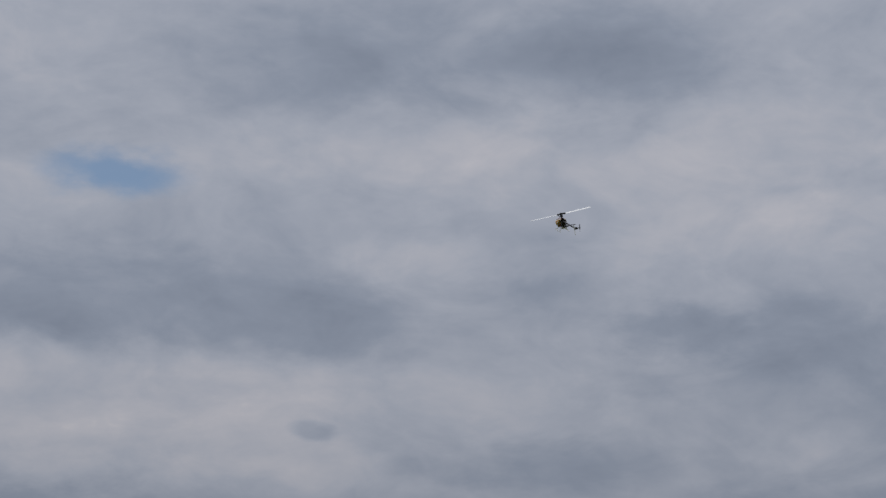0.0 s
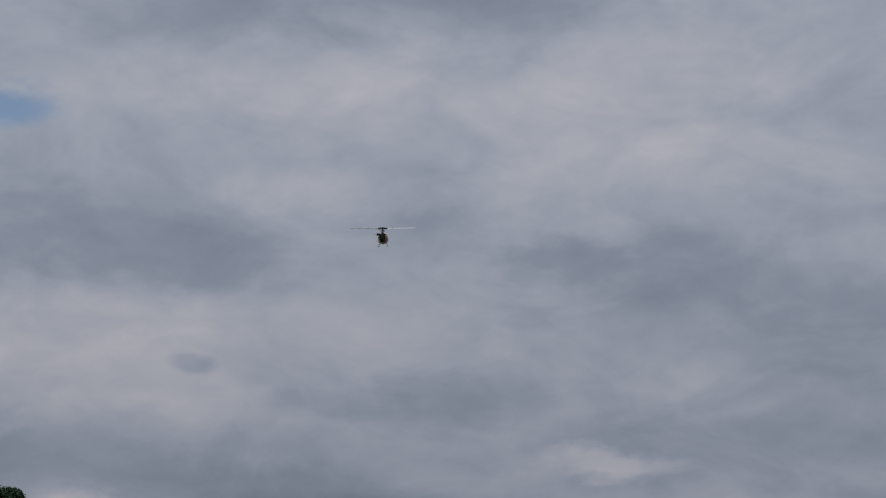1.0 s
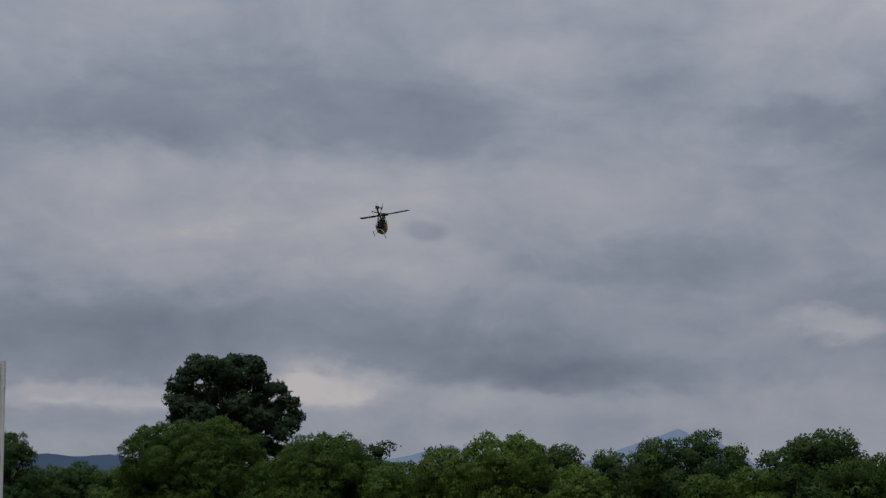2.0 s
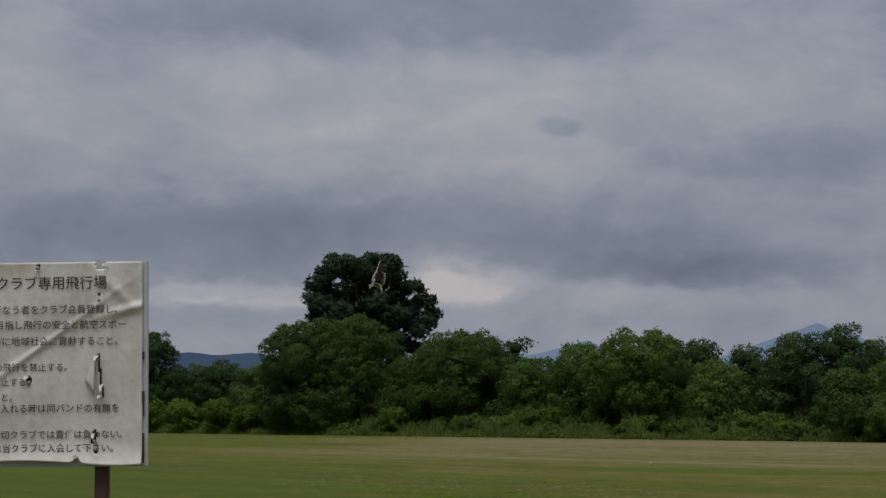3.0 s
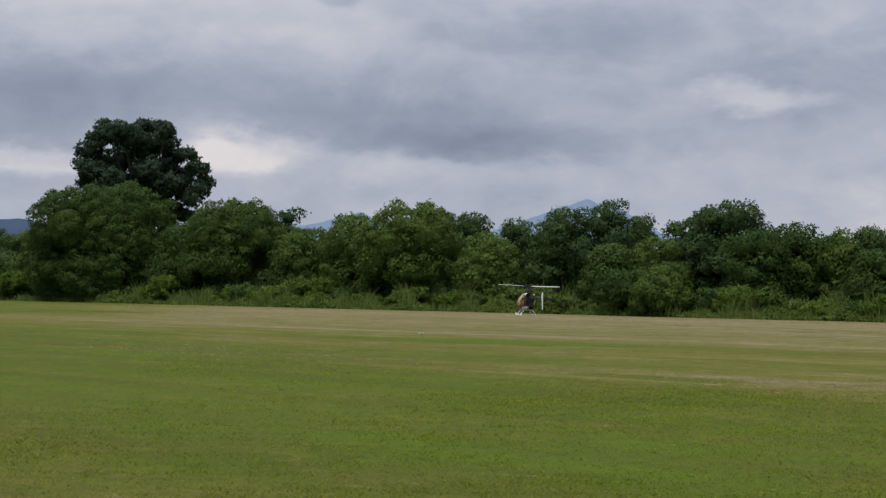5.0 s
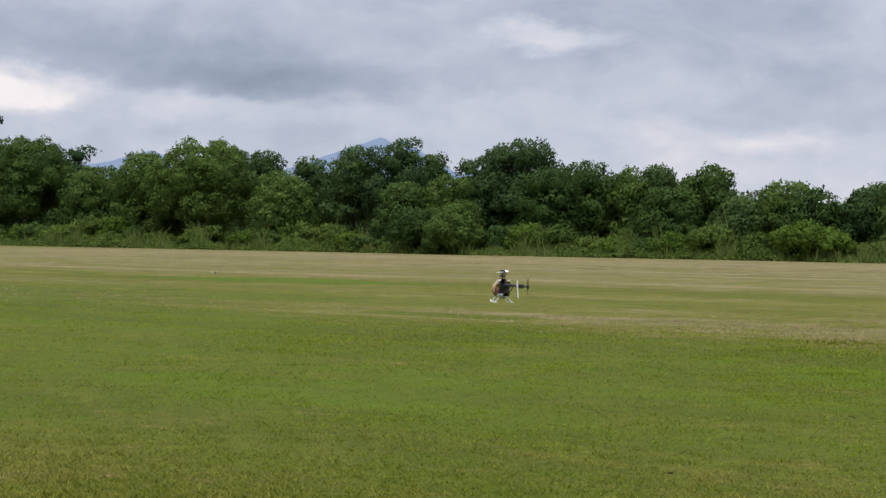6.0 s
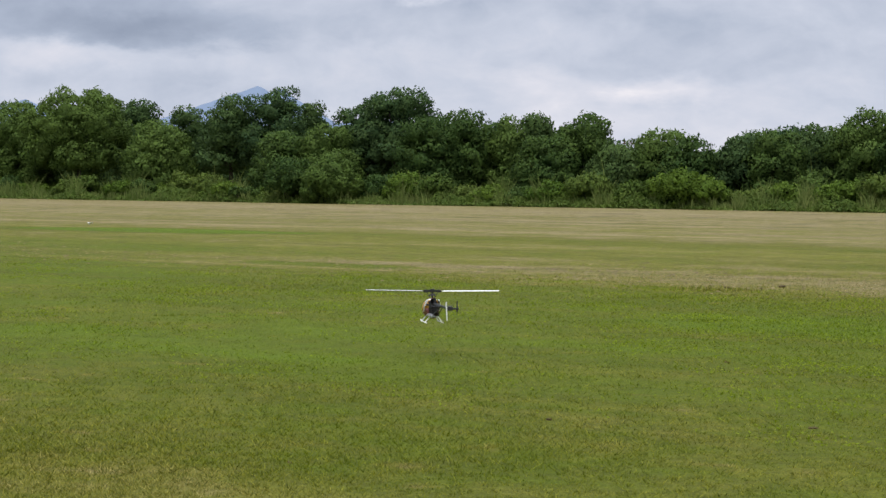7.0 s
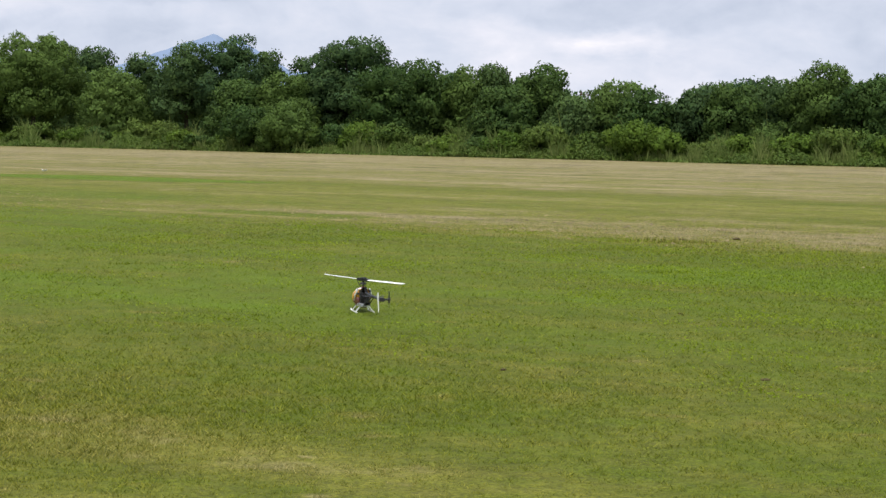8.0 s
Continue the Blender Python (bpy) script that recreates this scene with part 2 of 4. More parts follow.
def field_material():
    m, tree, bsdf = material("mown_field", 0.9, 0.0, 0.15)
    tools = node_tools(tree)
    calc, noise_of, ramp, mix, remap, vec, split = tools
    dry, flat = strip_value(tree, tools)
    tuft = noise_of(flat, 9.0, 4.0, 0.65)
    grain = noise_of(flat, 34.0, 3.0, 0.7)
    far_tuft = noise_of(flat, 2.2, 4.0, 0.7)
    dry = calc("MULTIPLY_ADD", calc("SUBTRACT", tuft, 0.5), 0.22, dry)
    col = ramp(dry, GRASS)
    shade = calc("MULTIPLY", remap(grain, 0.30, 0.66, 0.42, 1.32), remap(far_tuft, 0.3, 0.68, 0.74, 0.98))
    shade = calc("MULTIPLY", shade, remap(tuft, 0.28, 0.64, 0.76, 1.14))
    px, py, pz = split(flat)
    lay_s = calc("ADD", calc("MULTIPLY", px, STRIP[0]), calc("MULTIPLY", py, STRIP[1]))
    lay_u = calc("SUBTRACT", calc("MULTIPLY", px, STRIP[1]), calc("MULTIPLY", py, STRIP[0]))
    # swaths of cuttings and bare flecks along the mowing
    fleck = noise_of(vec(calc("MULTIPLY", lay_s, 2.4), calc("MULTIPLY", lay_u, 0.7), 0.0), 1.1, 4.0, 0.7)
    shade = calc("MULTIPLY", shade, remap(fleck, 0.52, 0.66, 1.02, 0.88, True))
    straw = calc("MULTIPLY", remap(lay_s, 26.0, 29.0, 0.0, 1.0, True), remap(fleck, 0.54, 0.66, 0.0, 0.28, True))
    shade = calc("MULTIPLY", shade, calc("SUBTRACT", 1.02, straw))
    # raked heaps on the far strips
    heap = noise_of(vec(calc("MULTIPLY", lay_s, 0.22), calc("MULTIPLY", lay_u, 0.42), 3.0), 1.0, 4.0, 0.7)
    heap = calc("MULTIPLY", remap(heap, 0.53, 0.66, 0.0, 0.38, True), remap(lay_s, 48.0, 70.0, 0.0, 1.0, True))
    shade = calc("MULTIPLY", shade, calc("SUBTRACT", 1.06, heap))
    swath = noise_of(vec(calc("MULTIPLY", lay_s, 0.9), calc("MULTIPLY", lay_u, 0.03), 4.0), 0.7, 3.0, 0.6)
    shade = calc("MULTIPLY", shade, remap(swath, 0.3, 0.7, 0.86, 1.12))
    col = mix(1.0, col, vec(shade, shade, shade), "MULTIPLY")
    tree.links.new(col, bsdf.inputs["Base Color"])
    bump(tree, bsdf, calc("ADD", grain, calc("MULTIPLY", tuft, 2.0)), 0.6, 0.03)
    return m


def blade_material():
    m, tree, bsdf = material("grass_blades", 0.65, 0.0, 0.25)
    tools = node_tools(tree)
    calc, noise_of, ramp, mix, remap, vec, split = tools
    dry, flat = strip_value(tree, tools)
    rnd = tree.nodes.new("ShaderNodeNewGeometry").outputs["Random Per Island"]
    dry = calc("ADD", dry, calc("MULTIPLY_ADD", rnd, 0.36, -0.20))
    col = ramp(dry, GRASS)
    v = calc("MULTIPLY_ADD", calc("POWER", rnd, 1.5), 1.75, 0.74)
    col = mix(1.0, col, vec(v, v, v), "MULTIPLY")
    tree.links.new(col, bsdf.inputs["Base Color"])
    thin = tree.nodes.new("ShaderNodeBsdfTranslucent")
    tree.links.new(col, thin.inputs["Color"])
    both = tree.nodes.new("ShaderNodeMixShader")
    both.inputs[0].default_value = 0.45
    tree.links.new(bsdf.outputs[0], both.inputs[1])
    tree.links.new(thin.outputs[0], both.inputs[2])
    tree.links.new(both.outputs[0], tree.nodes["Material Output"].inputs["Surface"])
    return m


def bark_material(name, color):
    return plain(name, color, 0.9, 0.0, 6.0, 0.35, 0.03, 0.1)


MAT = {
    "field": field_material(), "blade": blade_material(),
    "willow": leaf_material("willow_leaf", (0.031, 0.066, 0.015), (0.106, 0.166, 0.033), 0.36),
    "elm": leaf_material("elm_leaf", (0.022, 0.043, 0.024), (0.052, 0.086, 0.042), 0.28),
    "dark": leaf_material("dark_leaf", (0.028, 0.064, 0.025), (0.098, 0.154, 0.038), 0.36),
    "fresh": leaf_material("shrub_leaf", (0.050, 0.098, 0.011), (0.140, 0.212, 0.028), 0.38),
    "clipping": leaf_material("dry_clippings", (0.085, 0.066, 0.034), (0.270, 0.220, 0.110), 0.1),
    "coarse": leaf_material("coarse_grass", (0.145, 0.200, 0.009), (0.265, 0.325, 0.028), 0.5),
    "reed": leaf_material("reed_leaf", (0.078, 0.128, 0.024), (0.235, 0.262, 0.085), 0.4),
    "weed": leaf_material("weed_leaf", (0.046, 0.086, 0.013), (0.140, 0.190, 0.036), 0.35),
    "bark": bark_material("bark", (0.046, 0.040, 0.033)),
    # distance haze is put into the base colour: blue hills, paler mountains
    "hill": plain("hazed_hill", (0.048, 0.072, 0.112), 1.0, 0.0, 0.01, 0.15, 0, 0.0),
    "mount": plain("hazed_mountain", (0.155, 0.20, 0.275), 1.0, 0.0, 0.004, 0.1, 0, 0.0),
    "banner": None,
}


def banner_material():
    """Sun-bleached printed sheet: warm white with rust runs and grime."""
    m, tree, bsdf = material("banner_sheet", 0.42, 0.0, 0.45)
    calc, noise_of, ramp, mix, remap, vec, split = node_tools(tree)
    pos = tree.nodes.new("ShaderNodeTexCoord").outputs["Object"]
    x, y, z = split(pos)
    stain = noise_of(vec(calc("MULTIPLY", x, 3.0), 0.0, calc("MULTIPLY", z, 0.9)), 3.0, 5.0, 0.6)
    fine = noise_of(pos, 40.0, 4.0)
    col = ramp(stain, [(0.25, (0.45, 0.40, 0.35)), (0.5, (0.60, 0.56, 0.52)), (0.75, (0.70, 0.665, 0.64))])
    col = mix(0.25, col, ramp(fine, [(0.3, (0.45, 0.42, 0.36)), (0.65, (0.78, 0.77, 0.73))]))
    # rust from the fixings along the top edge
    rust = calc("MULTIPLY", remap(z, 0.36, 0.46, 0.0, 0.6, True), remap(noise_of(vec(calc("MULTIPLY", x, 9.0), 0.0, z), 1.0, 3.0), 0.45, 0.65, 0.0, 1.0))
    col = mix(rust, col, (0.42, 0.33, 0.20))
    tree.links.new(col, bsdf.inputs["Base Color"])
    bump(tree, bsdf, noise_of(pos, 12.0, 4.0), 0.35, 0.01)
    return m


MAT["banner"] = banner_material()


def part(name, bm, mat, parent, label=""):
    me = bpy.data.meshes.new(name)
    bm.to_mesh(me)
    bm.free()
    me.materials.append(mat)
    ob = new(name, me)
    ob.parent = parent
    return tagged(ob, label=label) if label else ob


def thing(name, label, category, group="", kind=""):
    return tagged(new(name), label, category, group, kind)


def raw_mesh(name, verts, faces, mat, smooth=False):
    """A mesh object from numpy arrays of equal-sized faces."""
    me = bpy.data.meshes.new(name)
    n, k = faces.shape
    me.vertices.add(len(verts))
    me.vertices.foreach_set("co", np.ascontiguousarray(verts, dtype=np.float32).ravel())
    me.loops.add(n * k)
    me.loops.foreach_set("vertex_index", np.ascontiguousarray(faces, dtype=np.int32).ravel())
    me.polygons.add(n)
    me.polygons.foreach_set("loop_start", np.arange(0, n * k, k, dtype=np.int32))
    me.update(calc_edges=True)
    if smooth:
        me.shade_smooth()
    me.materials.append(mat)
    return new(name, me)


# ---- ground ----
def at(azimuth, s):
    """The place on the strip line s (metres out) that lies that compass way from the eye."""
    a = radians(azimuth)
    r = s / (STRIP[0] * math.sin(a) + STRIP[1] * math.cos(a))
    return r * math.sin(a), r * math.cos(a), r


def make_ground():
    # one sheet, finer near the eye, out to the horizon
    steps = [-4200, -1500, -500, -200, -90, -40, -20, -10, 0, 6, 12, 18, 24, 32, 42, 55, 70, 90, 115, 150, 200, 300, 500, 1500, 4200]
    xs = np.array(steps, dtype=float)
    gx, gy = np.meshgrid(xs, xs, indexing="ij")
    rng = np.random.default_rng(3)
    dist = np.hypot(gx, gy)
    gz = np.where(dist < 160, rng.uniform(-0.012, 0.012, gx.shape), 0.0)
    verts = np.stack([gx.ravel(), gy.ravel(), gz.ravel()], 1)
    n = len(xs)
    i, j = np.meshgrid(np.arange(n - 1), np.arange(n - 1), indexing="ij")
    a = (i * n + j).ravel()
    faces = np.stack([a, a + n, a + n + 1, a + 1], 1)
    ob = raw_mesh("ground", verts, faces, MAT["field"], True)
    tagged(ob, "mown grass airfield in green and straw-coloured strips", "ground", kind="structure")


def make_grass():
    """Short blades over the part of the sward nearest the camera, thinning with distance."""
    rng = np.random.default_rng(11)
    n = 680000
    az = np.radians(rng.uniform(-15, 33, n))
    r = np.exp(rng.uniform(np.log(8.0), np.log(50.0), n))
    x, y = r * np.sin(az), r * np.cos(az)
    grow = 0.6 + 0.4 * np.sin(x * 1.7 + 2 * np.sin(y * 0.9)) * np.sin(y * 1.3 + x * 0.4)
    # the sward stands in small tufts with bare gaps between them
    tuft = np.sin(x * 17 + 3 * np.sin(y * 7)) * np.sin(y * 13 + 3 * np.sin(x * 8.3)) + 0.7 * np.sin(x * 39 + 2 * np.sin(y * 21)) * np.sin(y * 31)
    h = rng.uniform(0.008, 0.021, n) * (0.75 + 0.5 * grow) * np.clip(0.75 + 0.6 * tuft, 0.15, 1.7) * np.clip(r / 14.0, 0.6, 1.0) * (1 + r / 40)
    tall = rng.random(n) < 0.004
    h = np.where(tall, h * 2.0, h)
    fade = np.clip((50.0 - r) / 28.0, 0.12, 1.0)
    h = h * fade
    w = rng.uniform(0.0018, 0.0040, n) * (0.7 + r / 14) * fade
    turn = rng.uniform(0, 2 * np.pi, n)
    lean = rng.uniform(0.8, 3.2, n) * h
    la = rng.uniform(0, 2 * np.pi, n)
    cx, cy = np.cos(turn) * w, np.sin(turn) * w
    z0 = np.full(n, -0.014)
    tri = np.stack([np.stack([x - cx, y - cy, z0], 1), np.stack([x + cx, y + cy, z0], 1),
                    np.stack([x + np.cos(la) * lean, y + np.sin(la) * lean, h], 1)], 1)
    ob = raw_mesh("grass", tri.reshape(-1, 3), np.arange(3 * n).reshape(n, 3), MAT["blade"])
    tagged(ob, "short mown grass blades, green with dry straw", "grass", kind="stuff")


def make_hills():
    def ridge(name, r, peaks, mat, label):
        az = np.arange(-40, 60, 0.125)
        top = np.zeros_like(az)
        for a, e, left, right in peaks:
            top = np.maximum(top, e - np.where(az < a, (a - az) * left, (az - a) * right))
        rng = np.random.default_rng(int(r))
        rough = np.convolve(rng.normal(0, 1, len(az) + 8), np.ones(9) / 9, "valid")
        fine = np.convolve(rng.normal(0, 1, len(az) + 2), np.ones(3) / 3, "valid")
        top = np.maximum(top + 0.06 * rough + 0.018 * fine, 0.3)
        a = np.radians(az)
        rows = []
        for depth, part_up in ((0.0, 0.0), (0.05, 0.45), (0.10, 0.8), (0.16, 1.0), (0.3, 0.0)):
            rr = r * (1 + depth)
            z = np.tan(np.radians(top)) * rr * part_up - (4 if part_up == 0 else 0)
            rows.append(np.stack([rr * np.sin(a), rr * np.cos(a), z], 1))
        v = np.concatenate(rows)
        n = len(az)
        f = []
        for k in range(len(rows) - 1):
            i = np.arange(n - 1) + k * n
            f.append(np.stack([i, i + 1, i + n + 1, i + n], 1))
        tagged(raw_mesh(name, v, np.concatenate(f), mat, True), label, "hill", kind="structure")
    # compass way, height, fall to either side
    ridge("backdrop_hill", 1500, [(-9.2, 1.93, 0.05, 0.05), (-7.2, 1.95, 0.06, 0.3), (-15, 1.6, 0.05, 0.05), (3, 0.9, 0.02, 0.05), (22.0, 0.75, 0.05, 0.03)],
          MAT["hill"], "low wooded hills behind the trees, coloured blue with haze")
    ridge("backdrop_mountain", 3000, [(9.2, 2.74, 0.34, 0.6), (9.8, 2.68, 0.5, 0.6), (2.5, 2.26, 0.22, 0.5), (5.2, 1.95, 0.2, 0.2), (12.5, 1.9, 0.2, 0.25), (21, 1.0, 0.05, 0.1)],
          MAT["mount"], "mountain tops under low cloud, coloured pale blue with haze")


# ---- trees and shrubs ----
def leaf_quads(rng, centres, normals, size, droop=0.0, spread=0.75):
    """Rhombic leaves (two triangles each) at centres, facing roughly along normals."""
    n = len(centres)
    nrm = normals + rng.normal(0, spread, (n, 3))
    nrm /= np.linalg.norm(nrm, axis=1, keepdims=True)
    ref = rng.normal(0, 1, (n, 3))
    ref[:, 2] -= droop
    side = np.cross(nrm, ref)
    side /= np.linalg.norm(side, axis=1, keepdims=True) + 1e-9
    fore = np.cross(side, nrm)
    ln = size * rng.uniform(0.6, 1.3, (n, 1))
    wd = ln * rng.uniform(0.42, 0.7, (n, 1))
    bend = nrm * ln * 0.18
    quad = np.stack([centres - fore * ln * 0.5, centres + side * wd * 0.5 - bend, centres + fore * ln * 0.5,
                     centres - side * wd * 0.5 - bend], 1)
    return quad.reshape(-1, 3)


def sphere_dirs(rng, n):
    d = rng.normal(0, 1, (n, 3))
    return d / np.linalg.norm(d, axis=1, keepdims=True)


BALLS = {}


def ball(level):
    """Vertices and triangles of an evenly divided sphere."""
    if level not in BALLS:
        bm = bmesh.new()
        bmesh.ops.create_icosphere(bm, subdivisions=level, radius=1.0)
        BALLS[level] = (np.array([v.co[:] for v in bm.verts]), np.array([[v.index for v in f.verts] for f in bm.faces]))
        bm.free()
    return BALLS[level]


def foliage_mass(rng, level, radii, knobs, depth, rough, centre=(0, 0, 0), taper=0.0):
    """A dense leafy mass: an egg covered in domed clumps, each broken up into leaf-sized facets."""
    v, f = ball(level)
    heads = sphere_dirs(rng, knobs)
    sharp = 0.9 * knobs / 4.0
    size = rng.uniform(0.75, 1.25, knobs)
    dome = np.max(1.0 - (1.0 - v @ heads.T) * sharp / size[None, :], axis=1)
    dome = np.sqrt(np.clip(dome, 0.0, 1.0))
    few = sphere_dirs(rng, max(4, knobs // 9))
    bulge = np.max(v @ few.T, axis=1)
    k = 1.0 - depth * (1.0 - dome) - 0.26 * (1.0 - bulge)
    rx, ry, rz = radii
    slim = 1.0 - taper * np.clip(v[:, 2], 0, 1) ** 2
    p = v * k[:, None] * np.stack([rx * slim, ry * slim, np.full(len(v), rz)], 1)
    p = p + rng.normal(0, rough, p.shape)
    return p + np.array(centre), f


def spray(rng, clumps, size, cover):
    """Leaves set over round clumps: rows of clumps are x, y, z, radius and the way out of the crown."""
    count = np.maximum(10, (cover * 7.0 * clumps[:, 3] ** 2 / (0.27 * size * size))).astype(int)
    who = np.repeat(np.arange(len(clumps)), count)
    n = len(who)
    d = sphere_dirs(rng, n)
    d[:, 2] = np.where((d[:, 2] < -0.3) & (rng.random(n) < 0.45), -0.6 * d[:, 2], d[:, 2])
    d += 0.35 * clumps[who, 4:7]
    d /= np.linalg.norm(d, axis=1, keepdims=True)
    # each clump is itself a handful of twigs
    twig = np.sin(d[:, 0] * 6 + who) * np.sin(d[:, 1] * 6 + who * 1.7) * np.sin(d[:, 2] * 6 + who * 0.6)
    rad = clumps[who, 3] * (0.84 + 0.34 * twig + rng.normal(0, 0.13, n))
    p = clumps[who, :3] + d * rad[:, None] * np.array([1.0, 1.0, 0.86])
    soft = 0.62 * d + 0.38 * clumps[who, 4:7] + rng.normal(0, 0.13, (n, 3))
    return p, d, soft


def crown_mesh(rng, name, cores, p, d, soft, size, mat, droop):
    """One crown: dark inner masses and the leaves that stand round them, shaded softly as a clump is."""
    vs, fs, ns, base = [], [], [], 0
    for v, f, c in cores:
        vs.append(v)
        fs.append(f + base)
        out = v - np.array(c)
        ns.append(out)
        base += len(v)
    q = leaf_quads(rng, p, d, size, droop, 0.5)
    vs.append(q)
    ns.append(np.repeat(soft, 4, axis=0))
    i = np.arange(len(q) // 4) * 4 + base
    fs.append(np.stack([i, i + 2, i + 1], 1))
    fs.append(np.stack([i, i + 3, i + 2], 1))
    ob = raw_mesh(name, np.concatenate(vs), np.concatenate(fs), mat, True)
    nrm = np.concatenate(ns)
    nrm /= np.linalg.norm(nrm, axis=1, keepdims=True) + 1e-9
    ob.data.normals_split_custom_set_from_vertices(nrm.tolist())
    return ob


def head_clumps(rng, heads, rc, depth=(0.74, 1.0), low=-0.55):
    """Clumps over the surface of round heads; those buried in a neighbouring head are left out."""
    rows = []
    for k, (hx, hy, hz, hr) in enumerate(heads):
        n = max(9, int(4.0 * (hr / rc) ** 2))
        i = np.arange(n) + 0.5
        zz = 1 - 2 * i / n
        ring = np.sqrt(1 - zz * zz)
        d = np.stack([ring * np.cos(2.39996 * i + k), ring * np.sin(2.39996 * i + k), zz], 1) + rng.normal(0, 0.35 / math.sqrt(n), (n, 3))
        d /= np.linalg.norm(d, axis=1, keepdims=True)
        d = d[d[:, 2] > low]
        n = len(d)
        c = np.array((hx, hy, hz)) + d * hr * rng.uniform(*depth, (n, 1)) * np.array([1, 1, 0.88])
        keep = np.ones(n, bool)
        for j, (ox, oy, oz, orad) in enumerate(heads):
            if j != k:
                keep &= np.linalg.norm((c - np.array((ox, oy, oz))) / np.array([1, 1, 0.88]), axis=1) > orad * 0.78
        keep &= c[:, 2] > 0.35
        r = rc * rng.uniform(0.62, 1.3, n)
        rows.append(np.concatenate([c, r[:, None], d], 1)[keep])
    return np.concatenate(rows)


def limb(bm, a, b, ra, rb, sides=7):
    """A tapered round limb from a to b, added to bm."""
    a, b = Vector(a), Vector(b)
    q = (b - a).to_track_quat("Z", "Y")
    rings = []
    for p, r in ((a, ra), (a.lerp(b, 0.5) + Vector((ra * 0.3, -ra * 0.2, 0)), (ra + rb) / 2), (b, rb)):
        rings.append([bm.verts.new(p + q @ Vector((math.cos(t) * r, math.sin(t) * r, 0))) for t in (2 * math.pi * k / sides for k in range(sides))])
    for lo, hi in zip(rings, rings[1:]):
        for k in range(sides):
            bm.faces.new((lo[k], lo[(k + 1) % sides], hi[(k + 1) % sides], hi[k]))
    bm.faces.new(reversed(rings[0]))
    bm.faces.new(rings[-1])


def make_tree(seed, azimuth, s, top, width, mat, label, size=0.25, cover=0.50, droop=0.8, base=0.06, rc=0.70, lumps=None):
    """A broadleaf tree: top is the height of its tip above the eye line in degrees, width the crown's spread in degrees."""
    rng = np.random.default_rng(seed)
    x, y, r = at(azimuth, s)
    h = EYE + r * math.tan(radians(top))
    w = r * radians(width)
    root = thing("tree", label, "tree", "trees along the field's far edge")
    root.matrix_world = pose(x, y, 0, 0, 0, 0)
    across = Vector((math.cos(radians(azimuth)), -math.sin(radians(azimuth)), 0))
    heads = []
    if lumps:
        # lumps: offset across the view, height, radius as shares of width and height
        for ox, oz, rr in lumps:
            q = across * ox * w
            deep = rng.uniform(-0.16, 0.16) * w
            heads.append((q.x, q.y + deep, oz * h, rr * w))
    else:
        # round heads of foliage on the main limbs, inside one domed outline
        tip = min(0.26 * w, 0.28 * h)
        heads.append((rng.uniform(-0.06, 0.06) * w, 0.0, h - tip * 0.98, tip))
        rings = ((0.78, 4, 0.19), (0.56, 7, 0.19), (0.36, 7, 0.18), (0.2, 6, 0.17)) if base < 0.15 else ((0.79, 4, 0.19), (0.60, 7, 0.19), (0.42, 6, 0.17))
        for level, count, share in rings:
            turn = rng.uniform(0, 6.28)
            for k in range(count):
                a = turn + 6.2832 * k / count + rng.uniform(-0.3, 0.3)
                rad = min(share * w, 0.26 * h) * rng.uniform(0.7, 1.3)
                lev = level + rng.uniform(-0.09, 0.06)
                span = w / 2 * math.sqrt(max(0.1, 1 - max(0.0, (lev - 0.42) / 0.62) ** 2))
                out = max(0.1 * w, span * rng.uniform(0.86, 1.04) - rad)
                heads.append((math.cos(a) * out, math.sin(a) * out, min(lev * h, h - rad), rad))
    clumps = head_clumps(rng, heads, rc, (0.64, 1.02) if not lumps else (0.5, 1.0), -0.7 if not lumps else -0.95)
    p, d, soft = spray(rng, clumps, size, cover)
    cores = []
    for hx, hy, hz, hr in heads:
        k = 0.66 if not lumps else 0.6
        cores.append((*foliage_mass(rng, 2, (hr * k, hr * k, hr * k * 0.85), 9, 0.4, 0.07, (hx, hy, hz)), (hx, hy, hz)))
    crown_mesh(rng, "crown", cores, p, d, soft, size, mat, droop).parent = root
    bm = bmesh.new()
    fork = Vector((rng.uniform(-0.2, 0.2), rng.uniform(-0.2, 0.2), h * 0.3))
    tr = max(0.14, 0.022 * h) * (0.7 if lumps else 1.0)
    limb(bm, (0, 0, -0.1), fork, tr * 1.3, tr * 0.8, 9)
    for hx, hy, hz, hr in heads:
        mid = fork.lerp(Vector((hx, hy, hz)), 0.55) + Vector((0, 0, 0.06 * h))
        limb(bm, fork, mid, tr * 0.5, tr * 0.3, 6)
        limb(bm, mid, (hx, hy, hz + hr * 0.5), tr * 0.3, tr * 0.1, 5)
    part("trunk", bm, MAT["bark"], root)
    return root


